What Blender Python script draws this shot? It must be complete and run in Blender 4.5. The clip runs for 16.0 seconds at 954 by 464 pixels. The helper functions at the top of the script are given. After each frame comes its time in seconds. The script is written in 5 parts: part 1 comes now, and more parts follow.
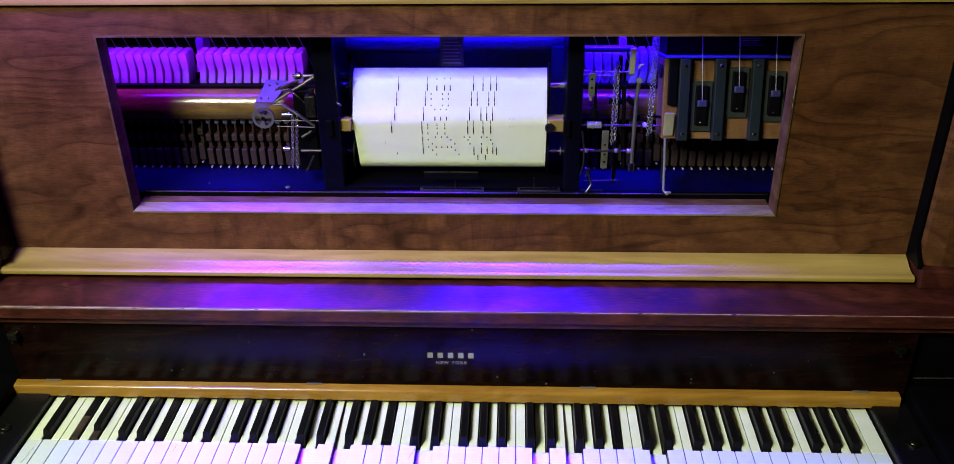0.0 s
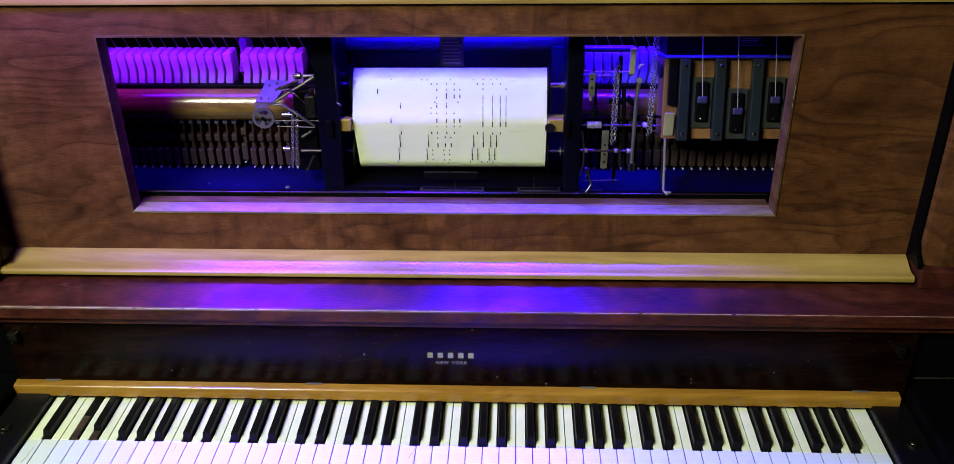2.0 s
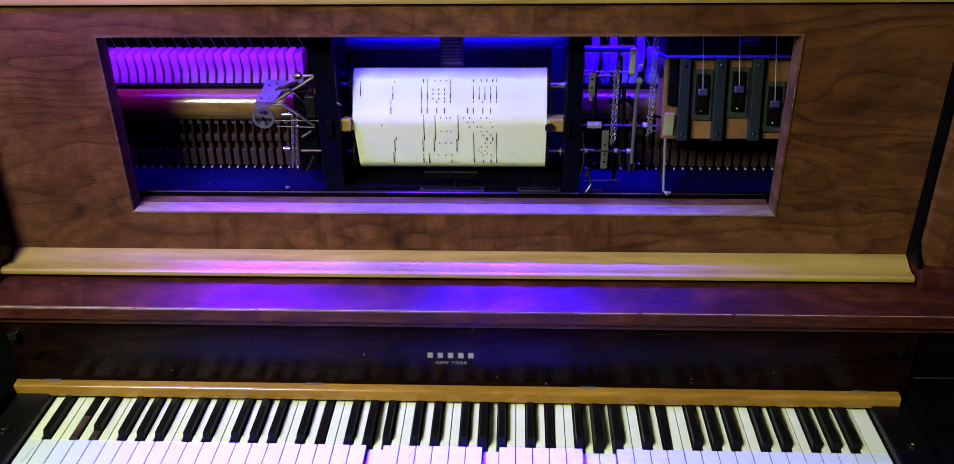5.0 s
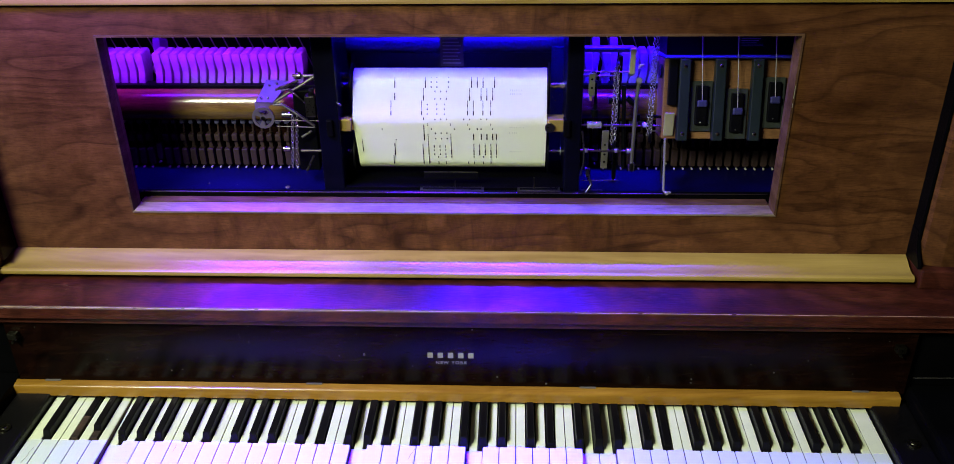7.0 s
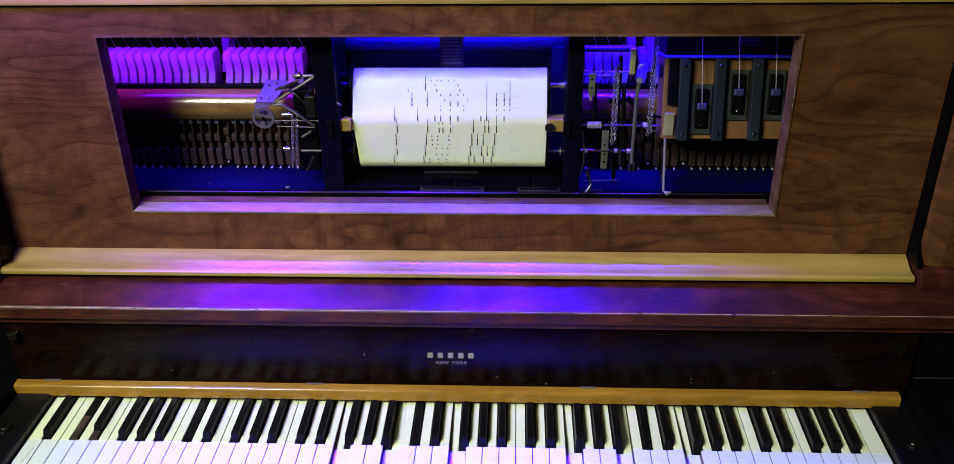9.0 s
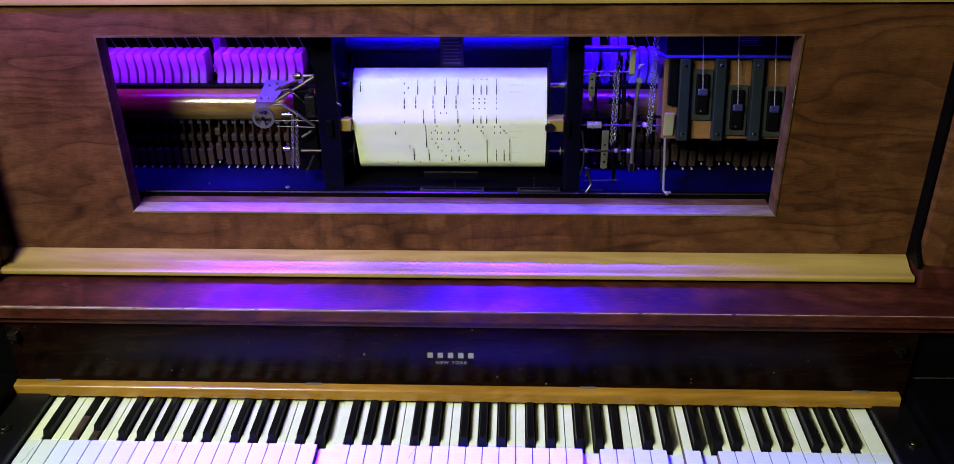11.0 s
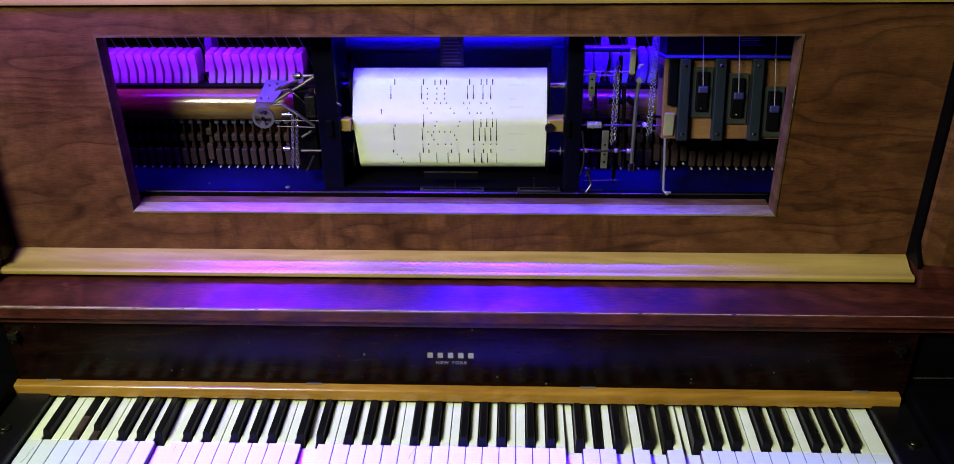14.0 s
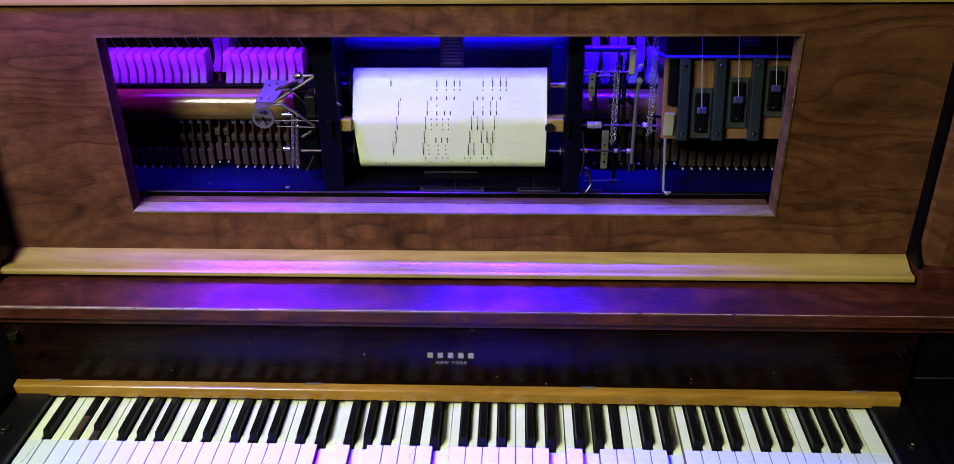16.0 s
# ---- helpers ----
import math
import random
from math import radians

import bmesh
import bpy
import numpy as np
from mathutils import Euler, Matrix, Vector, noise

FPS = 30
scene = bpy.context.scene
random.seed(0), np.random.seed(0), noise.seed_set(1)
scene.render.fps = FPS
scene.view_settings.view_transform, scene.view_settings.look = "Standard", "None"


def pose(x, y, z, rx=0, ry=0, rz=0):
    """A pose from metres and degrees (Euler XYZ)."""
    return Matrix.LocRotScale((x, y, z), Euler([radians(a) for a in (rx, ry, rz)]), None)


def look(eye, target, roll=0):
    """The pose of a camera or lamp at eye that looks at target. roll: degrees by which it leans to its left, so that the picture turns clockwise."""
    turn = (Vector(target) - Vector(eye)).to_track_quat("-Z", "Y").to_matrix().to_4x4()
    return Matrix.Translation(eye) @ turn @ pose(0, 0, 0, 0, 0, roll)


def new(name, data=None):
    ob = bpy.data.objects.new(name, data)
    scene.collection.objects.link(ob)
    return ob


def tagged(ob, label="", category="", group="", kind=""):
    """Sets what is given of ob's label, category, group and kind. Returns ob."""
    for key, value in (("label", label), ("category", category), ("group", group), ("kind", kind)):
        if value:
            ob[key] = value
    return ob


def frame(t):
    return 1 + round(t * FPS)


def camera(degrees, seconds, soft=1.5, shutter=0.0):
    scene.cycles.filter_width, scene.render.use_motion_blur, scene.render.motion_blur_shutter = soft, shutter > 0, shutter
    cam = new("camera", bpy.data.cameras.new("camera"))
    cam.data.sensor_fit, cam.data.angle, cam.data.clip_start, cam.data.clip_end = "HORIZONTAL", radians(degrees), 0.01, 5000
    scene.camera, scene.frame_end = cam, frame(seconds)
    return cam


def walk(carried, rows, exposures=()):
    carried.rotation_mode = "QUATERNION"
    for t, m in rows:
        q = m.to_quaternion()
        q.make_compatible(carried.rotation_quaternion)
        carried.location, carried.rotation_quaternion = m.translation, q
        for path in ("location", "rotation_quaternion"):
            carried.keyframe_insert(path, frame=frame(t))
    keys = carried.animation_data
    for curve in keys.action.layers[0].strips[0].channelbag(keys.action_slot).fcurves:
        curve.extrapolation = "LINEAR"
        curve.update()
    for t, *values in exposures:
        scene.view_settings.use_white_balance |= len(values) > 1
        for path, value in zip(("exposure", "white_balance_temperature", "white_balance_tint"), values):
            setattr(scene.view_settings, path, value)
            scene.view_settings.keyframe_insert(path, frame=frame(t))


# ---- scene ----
cam = camera(55.5, 16.0, soft=0.85)
EYE = look((0.0925, -1.0781, 1.6158), (0.0064, 0.6727, 0.6528), -0.947)
walk(cam, [(0.0, EYE), (16.0, EYE)])

# ---- light ----
world = bpy.data.worlds.new("room_air")
world.use_nodes = True
world.node_tree.nodes["Background"].inputs[0].default_value = (0.75, 0.7, 0.85, 1)
world.node_tree.nodes["Background"].inputs[1].default_value = 0.002
scene.world = world
scene.view_settings.exposure = 0.0


def area_lamp(name, colour, watts, size, size_y, place, spread=180):
    data = bpy.data.lights.new(name, "AREA")
    data.shape, data.size, data.size_y = "RECTANGLE", size, size_y
    data.color, data.energy, data.spread = colour, watts, radians(spread)
    lamp = new(name, data)
    lamp.matrix_world = place
    return lamp


# warm ceiling lamp of the room, a dimmer violet stage lamp, and the coloured strip inside the piano
area_lamp("ceiling_lamp_light", (0.93, 1.0, 0.73), 26.0, 0.7, 0.4, look((-1.10, -1.45, 2.44), (0.08, -0.1, 0.6)), 84)
area_lamp("stage_lamp_light", (0.13, 0.030, 1.0), 15.0, 0.2, 0.2, look((-0.68, -0.12, 1.72), (-0.50, 0.1, 1.50)), 92)
LED_Y, LED_Z = 0.186, 1.312
for name, x, y, length, colour, watts, lean, spread in (
        ("strip_light_magenta", -0.370, 0.190, 0.38, (0.26, 0.012, 1.0), 0.66, 0.155, 34),
        ("strip_light_bass", -0.370, 0.205, 0.38, (0.110, 0.001, 1.0), 1.7, 0.0, 150),
        ("strip_light_blue", 0.000, 0.222, 0.30, (0.012, 0.002, 1.0), 2.1, 0.0, 130),
        ("strip_light_violet", 0.245, 0.215, 0.11, (0.025, 0.001, 1.0), 3.0, 0.0, 130)):
    area_lamp(name, colour, watts, length, 0.012, look((x, y, LED_Z), (x, y + lean, 1.0)), spread)
for name, x, length, colour, watts, spread in (
        ("strip_beam_magenta", -0.305, 0.16, (0.078, 0.000, 1.0), 3.5, 36),
        ("strip_beam_violet", -0.110, 0.18, (0.034, 0.000, 1.0), 2.1, 52),
        ("strip_beam_blue", 0.075, 0.15, (0.022, 0.000, 1.0), 5.2, 32),
        ("strip_beam_wash", 0.000, 0.88, (0.090, 0.014, 1.0), 1.9, 104),
        ("strip_beam_dim", 0.265, 0.17, (0.035, 0.000, 1.0), 1.0, 56)):
    area_lamp(name, colour, watts, length, 0.010, look((x, LED_Y - 0.012, LED_Z), (x, 0.0, 0.905)), spread)


# ---- materials ----
def base_mat(name, rough=0.5, metal=0.0, coat=0.0, gloss=0.5):
    m = bpy.data.materials.new(name)
    m.use_nodes = True
    b = m.node_tree.nodes["Principled BSDF"]
    b.inputs["Roughness"].default_value, b.inputs["Metallic"].default_value = rough, metal
    b.inputs["Coat Weight"].default_value = coat
    b.inputs["Specular IOR Level"].default_value = gloss
    b.inputs["Coat Roughness"].default_value = 0.18
    return m, m.node_tree, b


def ramp(nt, stops):
    r = nt.nodes.new("ShaderNodeValToRGB")
    els = r.color_ramp.elements
    while len(els) < len(stops):
        els.new(0.5)
    for el, (at, c) in zip(els, stops):
        el.position, el.color = at, (*c, 1)
    return r


def coords(nt, scale, rot=(0, 0, 0), off=(0, 0, 0)):
    tc, mp = nt.nodes.new("ShaderNodeTexCoord"), nt.nodes.new("ShaderNodeMapping")
    mp.inputs["Scale"].default_value = scale
    mp.inputs["Rotation"].default_value = [radians(a) for a in rot]
    mp.inputs["Location"].default_value = off
    nt.links.new(tc.outputs["Object"], mp.inputs["Vector"])
    return mp


def noise_tex(nt, mp, scale, detail=6, rough=0.6, dist=0.0):
    n = nt.nodes.new("ShaderNodeTexNoise")
    n.inputs["Scale"].default_value, n.inputs["Detail"].default_value = scale, detail
    n.inputs["Roughness"].default_value, n.inputs["Distortion"].default_value = rough, dist
    nt.links.new(mp.outputs[0], n.inputs["Vector"])
    return n


def mix(nt, kind, fac, a, b):
    m = nt.nodes.new("ShaderNodeMix")
    m.data_type, m.blend_type = "RGBA", kind
    for sock, v in ((m.inputs["Factor"], fac), (m.inputs["A"], a), (m.inputs["B"], b)):
        if hasattr(v, "is_output"):
            nt.links.new(v, sock)
        else:
            sock.default_value = v
    return m.outputs["Result"]


def bump(nt, b, height, strength, dist=0.001):
    n = nt.nodes.new("ShaderNodeBump")
    n.inputs["Strength"].default_value, n.inputs["Distance"].default_value = strength, dist
    nt.links.new(height, n.inputs["Height"])
    nt.links.new(n.outputs[0], b.inputs["Normal"])


def math_node(nt, op, a, b):
    m = nt.nodes.new("ShaderNodeMath")
    m.operation = op
    for sock, v in zip(m.inputs, (a, b)):
        if hasattr(v, "is_output"):
            nt.links.new(v, sock)
        else:
            sock.default_value = v
    return m.outputs[0]


def wood(name, stops, rough=0.4, stretch=(1.6, 4, 7), figure=1.7, pores=True, coat=0.15, rot=(0, 0, 0), worn=None, cross=0.16, gloss=0.35, rings=0.0, lines_n=30.0, crotch=0.0, streaky=0.36, bumpy=0.12):
    """Veneer: cloudy figure, dark streaks, cross-fire ripple and fine pores, all along the board."""
    m, nt, b = base_mat(name, rough, 0, coat, gloss)
    cloud = noise_tex(nt, coords(nt, stretch, rot), figure, 10, 0.68, 2.2)
    streak = noise_tex(nt, coords(nt, (stretch[0] * 1.6, stretch[1] * 3, stretch[2] * 6), rot, (2.3, 1.1, 0.7)), figure, 9, 0.72, 1.2)
    ripple = noise_tex(nt, coords(nt, (26, 8, 4), rot, (0.3, 0.2, 5.1)), 1.0, 4, 0.6, 0.6)
    fac = math_node(nt, "MULTIPLY", cloud.outputs["Fac"], 0.62)
    fac = math_node(nt, "ADD", fac, math_node(nt, "MULTIPLY", streak.outputs["Fac"], streaky))
    fac = math_node(nt, "ADD", fac, math_node(nt, "MULTIPLY", ripple.outputs["Fac"], cross))
    hill = noise_tex(nt, coords(nt, (stretch[0] * 0.8, stretch[1], stretch[2] * 0.42), rot, (0.9, 0.3, 4.2)), figure * 0.8, 5, 0.5, 0.8)
    lines = math_node(nt, "SINE", math_node(nt, "MULTIPLY", hill.outputs["Fac"], 85.0), 0.0)
    fac = math_node(nt, "ADD", fac, math_node(nt, "MULTIPLY", lines, 0.042))
    fac = math_node(nt, "SUBTRACT", fac, 0.31 + streaky * 0.5 + cross * 0.5)
    fac = math_node(nt, "ADD", math_node(nt, "MULTIPLY", fac, 2.1), 0.5)
    col = ramp(nt, stops)
    nt.links.new(fac, col.inputs[0])
    out = col.outputs[0]
    fine = noise_tex(nt, coords(nt, (9, 60, 160), rot), 6, 3, 0.7)
    if rings:
        # thin dark growth lines, arched and fading in and out
        arch = noise_tex(nt, coords(nt, (0.75, 1, 3.3), rot, (4.4, 0.3, 1.2)), 1.5, 4, 0.5, 0.3)
        cut = math_node(nt, "FRACT", math_node(nt, "MULTIPLY", arch.outputs["Fac"], lines_n), 0.0)
        gr = ramp(nt, [(0.0, (0.44, 0.38, 0.37)), (0.14, (0.74, 0.70, 0.69)), (0.62, (1.20, 1.18, 1.16)), (0.90, (1.0, 1.0, 1.0)), (1.0, (0.50, 0.44, 0.43))])
        nt.links.new(cut, gr.inputs[0])
        veil = noise_tex(nt, coords(nt, (3, 3, 5), rot, (7.1, 0.2, 0.4)), 2.2, 4, 0.6)
        vr = ramp(nt, [(0.34, (0.3 * rings,) * 3), (0.58, (rings,) * 3)])
        nt.links.new(veil.outputs["Fac"], vr.inputs[0])
        out = mix(nt, "MULTIPLY", vr.outputs[0], out, gr.outputs[0])
        curl = noise_tex(nt, coords(nt, (34, 30, 22), rot, (1.7, 0.5, 2.9)), 1.0, 6, 0.7, 1.4)
        cr = ramp(nt, [(0.3, (0.72, 0.68, 0.68)), (0.7, (1.22, 1.2, 1.2))])
        nt.links.new(curl.outputs["Fac"], cr.inputs[0])
        out = mix(nt, "MULTIPLY", 0.75, out, cr.outputs[0])
    if crotch:
        # mottled crotch figure about the middle of the board: short upright flames across the grain
        tc, sp = nt.nodes.new("ShaderNodeTexCoord"), nt.nodes.new("ShaderNodeSeparateXYZ")
        nt.links.new(tc.outputs["Object"], sp.inputs[0])
        mid = ramp(nt, [(0.24, (crotch,) * 3), (0.46, (0.0,) * 3)])
        nt.links.new(math_node(nt, "ABSOLUTE", math_node(nt, "ADD", sp.outputs[0], 0.03), 0.0), mid.inputs[0])
        fl = noise_tex(nt, coords(nt, (17, 9, 6.5), (0, 14, 0), (0.6, 2.2, 0.8)), 1.3, 7, 0.66, 1.5)
        fr = ramp(nt, [(0.34, (0.52, 0.49, 0.44)), (0.50, (1.0, 1.0, 0.98)), (0.68, (1.34, 1.36, 1.30))])
        nt.links.new(fl.outputs["Fac"], fr.inputs[0])
        out = mix(nt, "MULTIPLY", mid.outputs[0], out, fr.outputs[0])
    if pores:
        pr = ramp(nt, [(0.36, (0.40, 0.37, 0.35)), (0.54, (1, 1, 1))])
        nt.links.new(fine.outputs["Fac"], pr.inputs[0])
        out = mix(nt, "MULTIPLY", 0.6, out, pr.outputs[0])
    stain = noise_tex(nt, coords(nt, (1, 1, 1), off=(3.1, 0.4, 1.7)), 5, 4, 0.55)
    sr = ramp(nt, [(0.3, (0.66, 0.60, 0.57)), (0.62, (1.06, 1.03, 1.0))])
    nt.links.new(stain.outputs["Fac"], sr.inputs[0])
    out = mix(nt, "MULTIPLY", 0.6, out, sr.outputs[0])
    if worn:
        wn = noise_tex(nt, coords(nt, (3, 14, 30)), 4, 8, 0.7)
        wr = ramp(nt, [(0.6, (0, 0, 0)), (0.7, (1, 1, 1))])
        nt.links.new(wn.outputs["Fac"], wr.inputs[0])
        out = mix(nt, "MIX", wr.outputs[0], out, (*worn, 1))
    nt.links.new(out, b.inputs["Base Color"])
    rr = ramp(nt, [(0.3, (rough * 0.8,) * 3), (0.7, (min(1, rough * 1.3),) * 3)])
    nt.links.new(stain.outputs["Fac"], rr.inputs[0])
    nt.links.new(rr.outputs[0], b.inputs["Roughness"])
    bump(nt, b, math_node(nt, "ADD", fine.outputs["Fac"], ripple.outputs["Fac"]), bumpy, 0.0006 if bumpy < 0.2 else 0.0015)
    return m


def plain(name, c, rough=0.5, metal=0.0, vary=0.25, scale=60, coat=0.0, bumps=0.1, island=0.0, dust=None, gloss=0.5):
    """Paint, metal, felt, paper: a colour with blotches and fine relief."""
    m, nt, b = base_mat(name, rough, metal, coat, gloss)
    mp = coords(nt, (1, 1, 1))
    big, small = noise_tex(nt, mp, scale * 0.25, 3), noise_tex(nt, mp, scale * 6, 4)
    lo = ramp(nt, [(0.3, tuple(v * (1 - vary) for v in c)), (0.7, tuple(min(1, v * (1 + vary * 0.6)) for v in c))])
    nt.links.new(big.outputs["Fac"], lo.inputs[0])
    out = lo.outputs[0]
    if island:
        oi = nt.nodes.new("ShaderNodeObjectInfo")
        ir = ramp(nt, [(0, (1 - island,) * 3), (1, (1, 1, 1))])
        nt.links.new(oi.outputs["Random"], ir.inputs[0])
        out = mix(nt, "MULTIPLY", 1.0, out, ir.outputs[0])
    if dust:
        dn = noise_tex(nt, mp, scale * 1.6, 8, 0.75)
        dr = ramp(nt, [(0.62, (0, 0, 0)), (0.72, (1, 1, 1))])
        nt.links.new(dn.outputs["Fac"], dr.inputs[0])
        out = mix(nt, "MIX", dr.outputs[0], out, (*dust, 1))
    nt.links.new(out, b.inputs["Base Color"])
    rr = ramp(nt, [(0.3, (rough * 0.75,) * 3), (0.7, (min(1, rough * 1.3),) * 3)])
    nt.links.new(small.outputs["Fac"], rr.inputs[0])
    nt.links.new(rr.outputs[0], b.inputs["Roughness"])
    bump(nt, b, small.outputs["Fac"], bumps, 0.0005)
    return m


WALNUT = wood("walnut_veneer", [(0.0, (0.028, 0.0082, 0.0030)), (0.45, (0.067, 0.0268, 0.0082)), (1.0, (0.120, 0.0515, 0.0170))], 0.5, stretch=(1.8, 3, 3.4), figure=2.0, coat=0.0, gloss=0.14, cross=0.04, rings=0.8, lines_n=22.0, crotch=0.9, streaky=0.26)
MAHOGANY = wood("mahogany", [(0.1, (0.010, 0.0020, 0.0020)), (0.5, (0.044, 0.0100, 0.0052)), (0.9, (0.090, 0.0225, 0.0130))], 0.40, coat=0.0, stretch=(3, 4, 7), gloss=0.30, rings=0.5, cross=0.3, bumpy=0.4)
LEDGE_WOOD = wood("yellow_varnished_wood", [(0.2, (0.185, 0.122, 0.022)), (0.5, (0.245, 0.172, 0.036)), (0.8, (0.30, 0.215, 0.050))], 0.34, stretch=(1.2, 8, 16), figure=1.3, pores=False, streaky=0.40, cross=0.10)
STRIP_WOOD = wood("gilded_strip_wood", [(0.25, (0.165, 0.080, 0.008)), (0.5, (0.215, 0.110, 0.013)), (0.75, (0.26, 0.140, 0.019))], 0.2, gloss=0.4, stretch=(1.5, 8, 14), coat=0.0, pores=False, streaky=0.12)
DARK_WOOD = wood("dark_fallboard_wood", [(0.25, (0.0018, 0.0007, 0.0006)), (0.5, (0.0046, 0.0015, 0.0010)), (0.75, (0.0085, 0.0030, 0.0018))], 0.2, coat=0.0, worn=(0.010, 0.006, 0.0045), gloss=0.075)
ORANGE_WOOD = wood("orange_maple", [(0.25, (0.075, 0.043, 0.009)), (0.5, (0.108, 0.065, 0.013)), (0.75, (0.145, 0.090, 0.019))], 0.16, gloss=0.6, stretch=(1.2, 8, 12), coat=0.0)
ACTION_WOOD = plain("action_wood", (0.030, 0.016, 0.014), 0.6, island=0.45, gloss=0.2)
RAW_WOOD = wood("bare_key_wood", [(0.25, (0.012, 0.008, 0.006)), (0.5, (0.040, 0.023, 0.014)), (0.75, (0.072, 0.042, 0.026))], 0.75, coat=0.0)
KEY_WOOD = plain("key_body_wood", (0.12, 0.08, 0.05), 0.7)
IVORY = plain("ivory", (0.61, 0.65, 0.48), 0.32, vary=0.08, scale=90, coat=0.25, bumps=0.03, island=0.10)
IVORY_HEAD = plain("ivory_head", (0.52, 0.58, 0.53), 0.32, vary=0.06, scale=90, coat=0.25, bumps=0.03, island=0.05)
EBONY = plain("ebony", (0.0035, 0.0033, 0.0036), 0.36, vary=0.4, coat=0.0, bumps=0.12, gloss=0.10)
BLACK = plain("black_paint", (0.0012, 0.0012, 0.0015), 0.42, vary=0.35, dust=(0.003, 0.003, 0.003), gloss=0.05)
BLACK_WORN = plain("black_worn_lacquer", (0.002, 0.0018, 0.0019), 0.4, vary=0.4, scale=40, dust=(0.014, 0.012, 0.011), gloss=0.25)
# bed and box backing: blue light of the strip is put into these colours
BED_BLUE_LIT = plain("dark_bed_blue_lit", (0.0012, 0.0009, 0.026), 0.4, vary=0.4, gloss=0.06)
BACKING = plain("spool_box_blue_lit", (0.010, 0.010, 0.045), 0.45, vary=0.3)
LABEL = plain("label_film", (0.05, 0.036, 0.09), 0.5)
# black posts with the blue glow on them put into the colour
POST_BLUE_LIT = plain("post_black_blue_lit", (0.0009, 0.0009, 0.0045), 0.35, vary=0.5, gloss=0.09)
ZINC = plain("zinc_plate", (0.095, 0.092, 0.060), 0.42, 0.35, vary=0.35, scale=140)
# dark parts close to the strip, its blue light put into the colour
BLACK_BLUE_LIT = plain("black_blue_lit", (0.010, 0.010, 0.14), 0.5, vary=0.3)
STEEL = plain("nickel_steel", (0.27, 0.26, 0.24), 0.17, 1.0, vary=0.15)
DULL_STEEL = plain("dull_steel", (0.12, 0.115, 0.085), 0.3, 1.0, vary=0.3)
CHAIN = plain("chain_nickel", (0.52, 0.50, 0.47), 0.24, 0.85, vary=0.2)
BUTTON = plain("white_button", (0.22, 0.21, 0.20), 0.5)
CHROME = plain("bright_chrome", (0.70, 0.69, 0.66), 0.2, 0.85, vary=0.1)
BRASS = plain("brass", (0.62, 0.46, 0.11), 0.36, 0.8, vary=0.25, scale=160)
FELT = plain("white_felt", (0.23, 0.21, 0.22), 0.95, vary=0.35, scale=180, bumps=0.9, island=0.2)
RED_FELT = plain("red_felt", (0.10, 0.008, 0.008), 0.95)
# felt with the strip's blue light put into its colour
DAMPER_BLUE_LIT = plain("damper_felt", (0.030, 0.028, 0.075), 0.95)
PAPER = plain("music_paper", (0.79, 0.83, 0.56), 0.8, vary=0.04, scale=14, bumps=0.02)
# pale worn wood, lightened further for the strong light on the sill
LIT_SILL_WOOD = wood("worn_lit_sill_wood", [(0.1, (0.09, 0.062, 0.034)), (0.5, (0.17, 0.132, 0.072)), (0.9, (0.25, 0.205, 0.12))], 0.5, stretch=(1.2, 6, 14), coat=0.0, worn=(0.06, 0.03, 0.015))
TIN = plain("tin_plate", (0.07, 0.062, 0.058), 0.45, 0.3)
WORN_EDGE = plain("worn_edge", (0.27, 0.16, 0.11), 0.5, vary=0.6, scale=200)
HINGE = plain("hinge_metal", (0.13, 0.115, 0.10), 0.45, 0.3)
# near-black colour standing in for the shade inside the punched holes
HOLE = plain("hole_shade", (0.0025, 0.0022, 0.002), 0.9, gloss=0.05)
PRINT = plain("faded_print", (0.62, 0.65, 0.44), 0.8)
GREEN_BLACK = plain("green_black_paint", (0.0075, 0.0118, 0.0118), 0.36, vary=0.3, scale=40, gloss=0.2)
CLOTH = plain("dark_cloth", (0.013, 0.016, 0.014), 0.85, vary=0.4, gloss=0.2)
CREAM = plain("cream_plate", (0.165, 0.155, 0.085), 0.5)
SILVER_PRINT = plain("silver_lettering", (0.20, 0.19, 0.19), 0.5)
WALL_PAINT = plain("wall_paint", (0.45, 0.42, 0.40), 0.8, scale=6)
FLOOR_WOOD = wood("floor_wood", [(0.25, (0.09, 0.05, 0.03)), (0.5, (0.13, 0.075, 0.04)), (0.75, (0.18, 0.11, 0.06))], 0.5)
LED_SHELL = plain("strip_housing", (0.5, 0.5, 0.52), 0.5)


# ---- mesh helpers ----
def finish(bm, name, mat):
    me = bpy.data.meshes.new(name)
    bm.normal_update()
    bm.to_mesh(me)
    bm.free()
    for mt in mat if isinstance(mat, (list, tuple)) else [mat]:
        me.materials.append(mt)
    return me


def part(name, bm, mat, parent, label="", smooth=False):
    me = bm if isinstance(bm, bpy.types.Mesh) else finish(bm, name, mat)
    if smooth:
        me.shade_smooth()
        me.set_sharp_from_angle(angle=radians(40))
    ob = new(name, me)
    ob.parent = parent
    return tagged(ob, label)


def thing(name, label, category, group="", kind="", at=(0, 0, 0)):
    ob = new(name)
    ob.location = at
    ob.empty_display_size = 0.05
    return tagged(ob, label, category, group, kind)


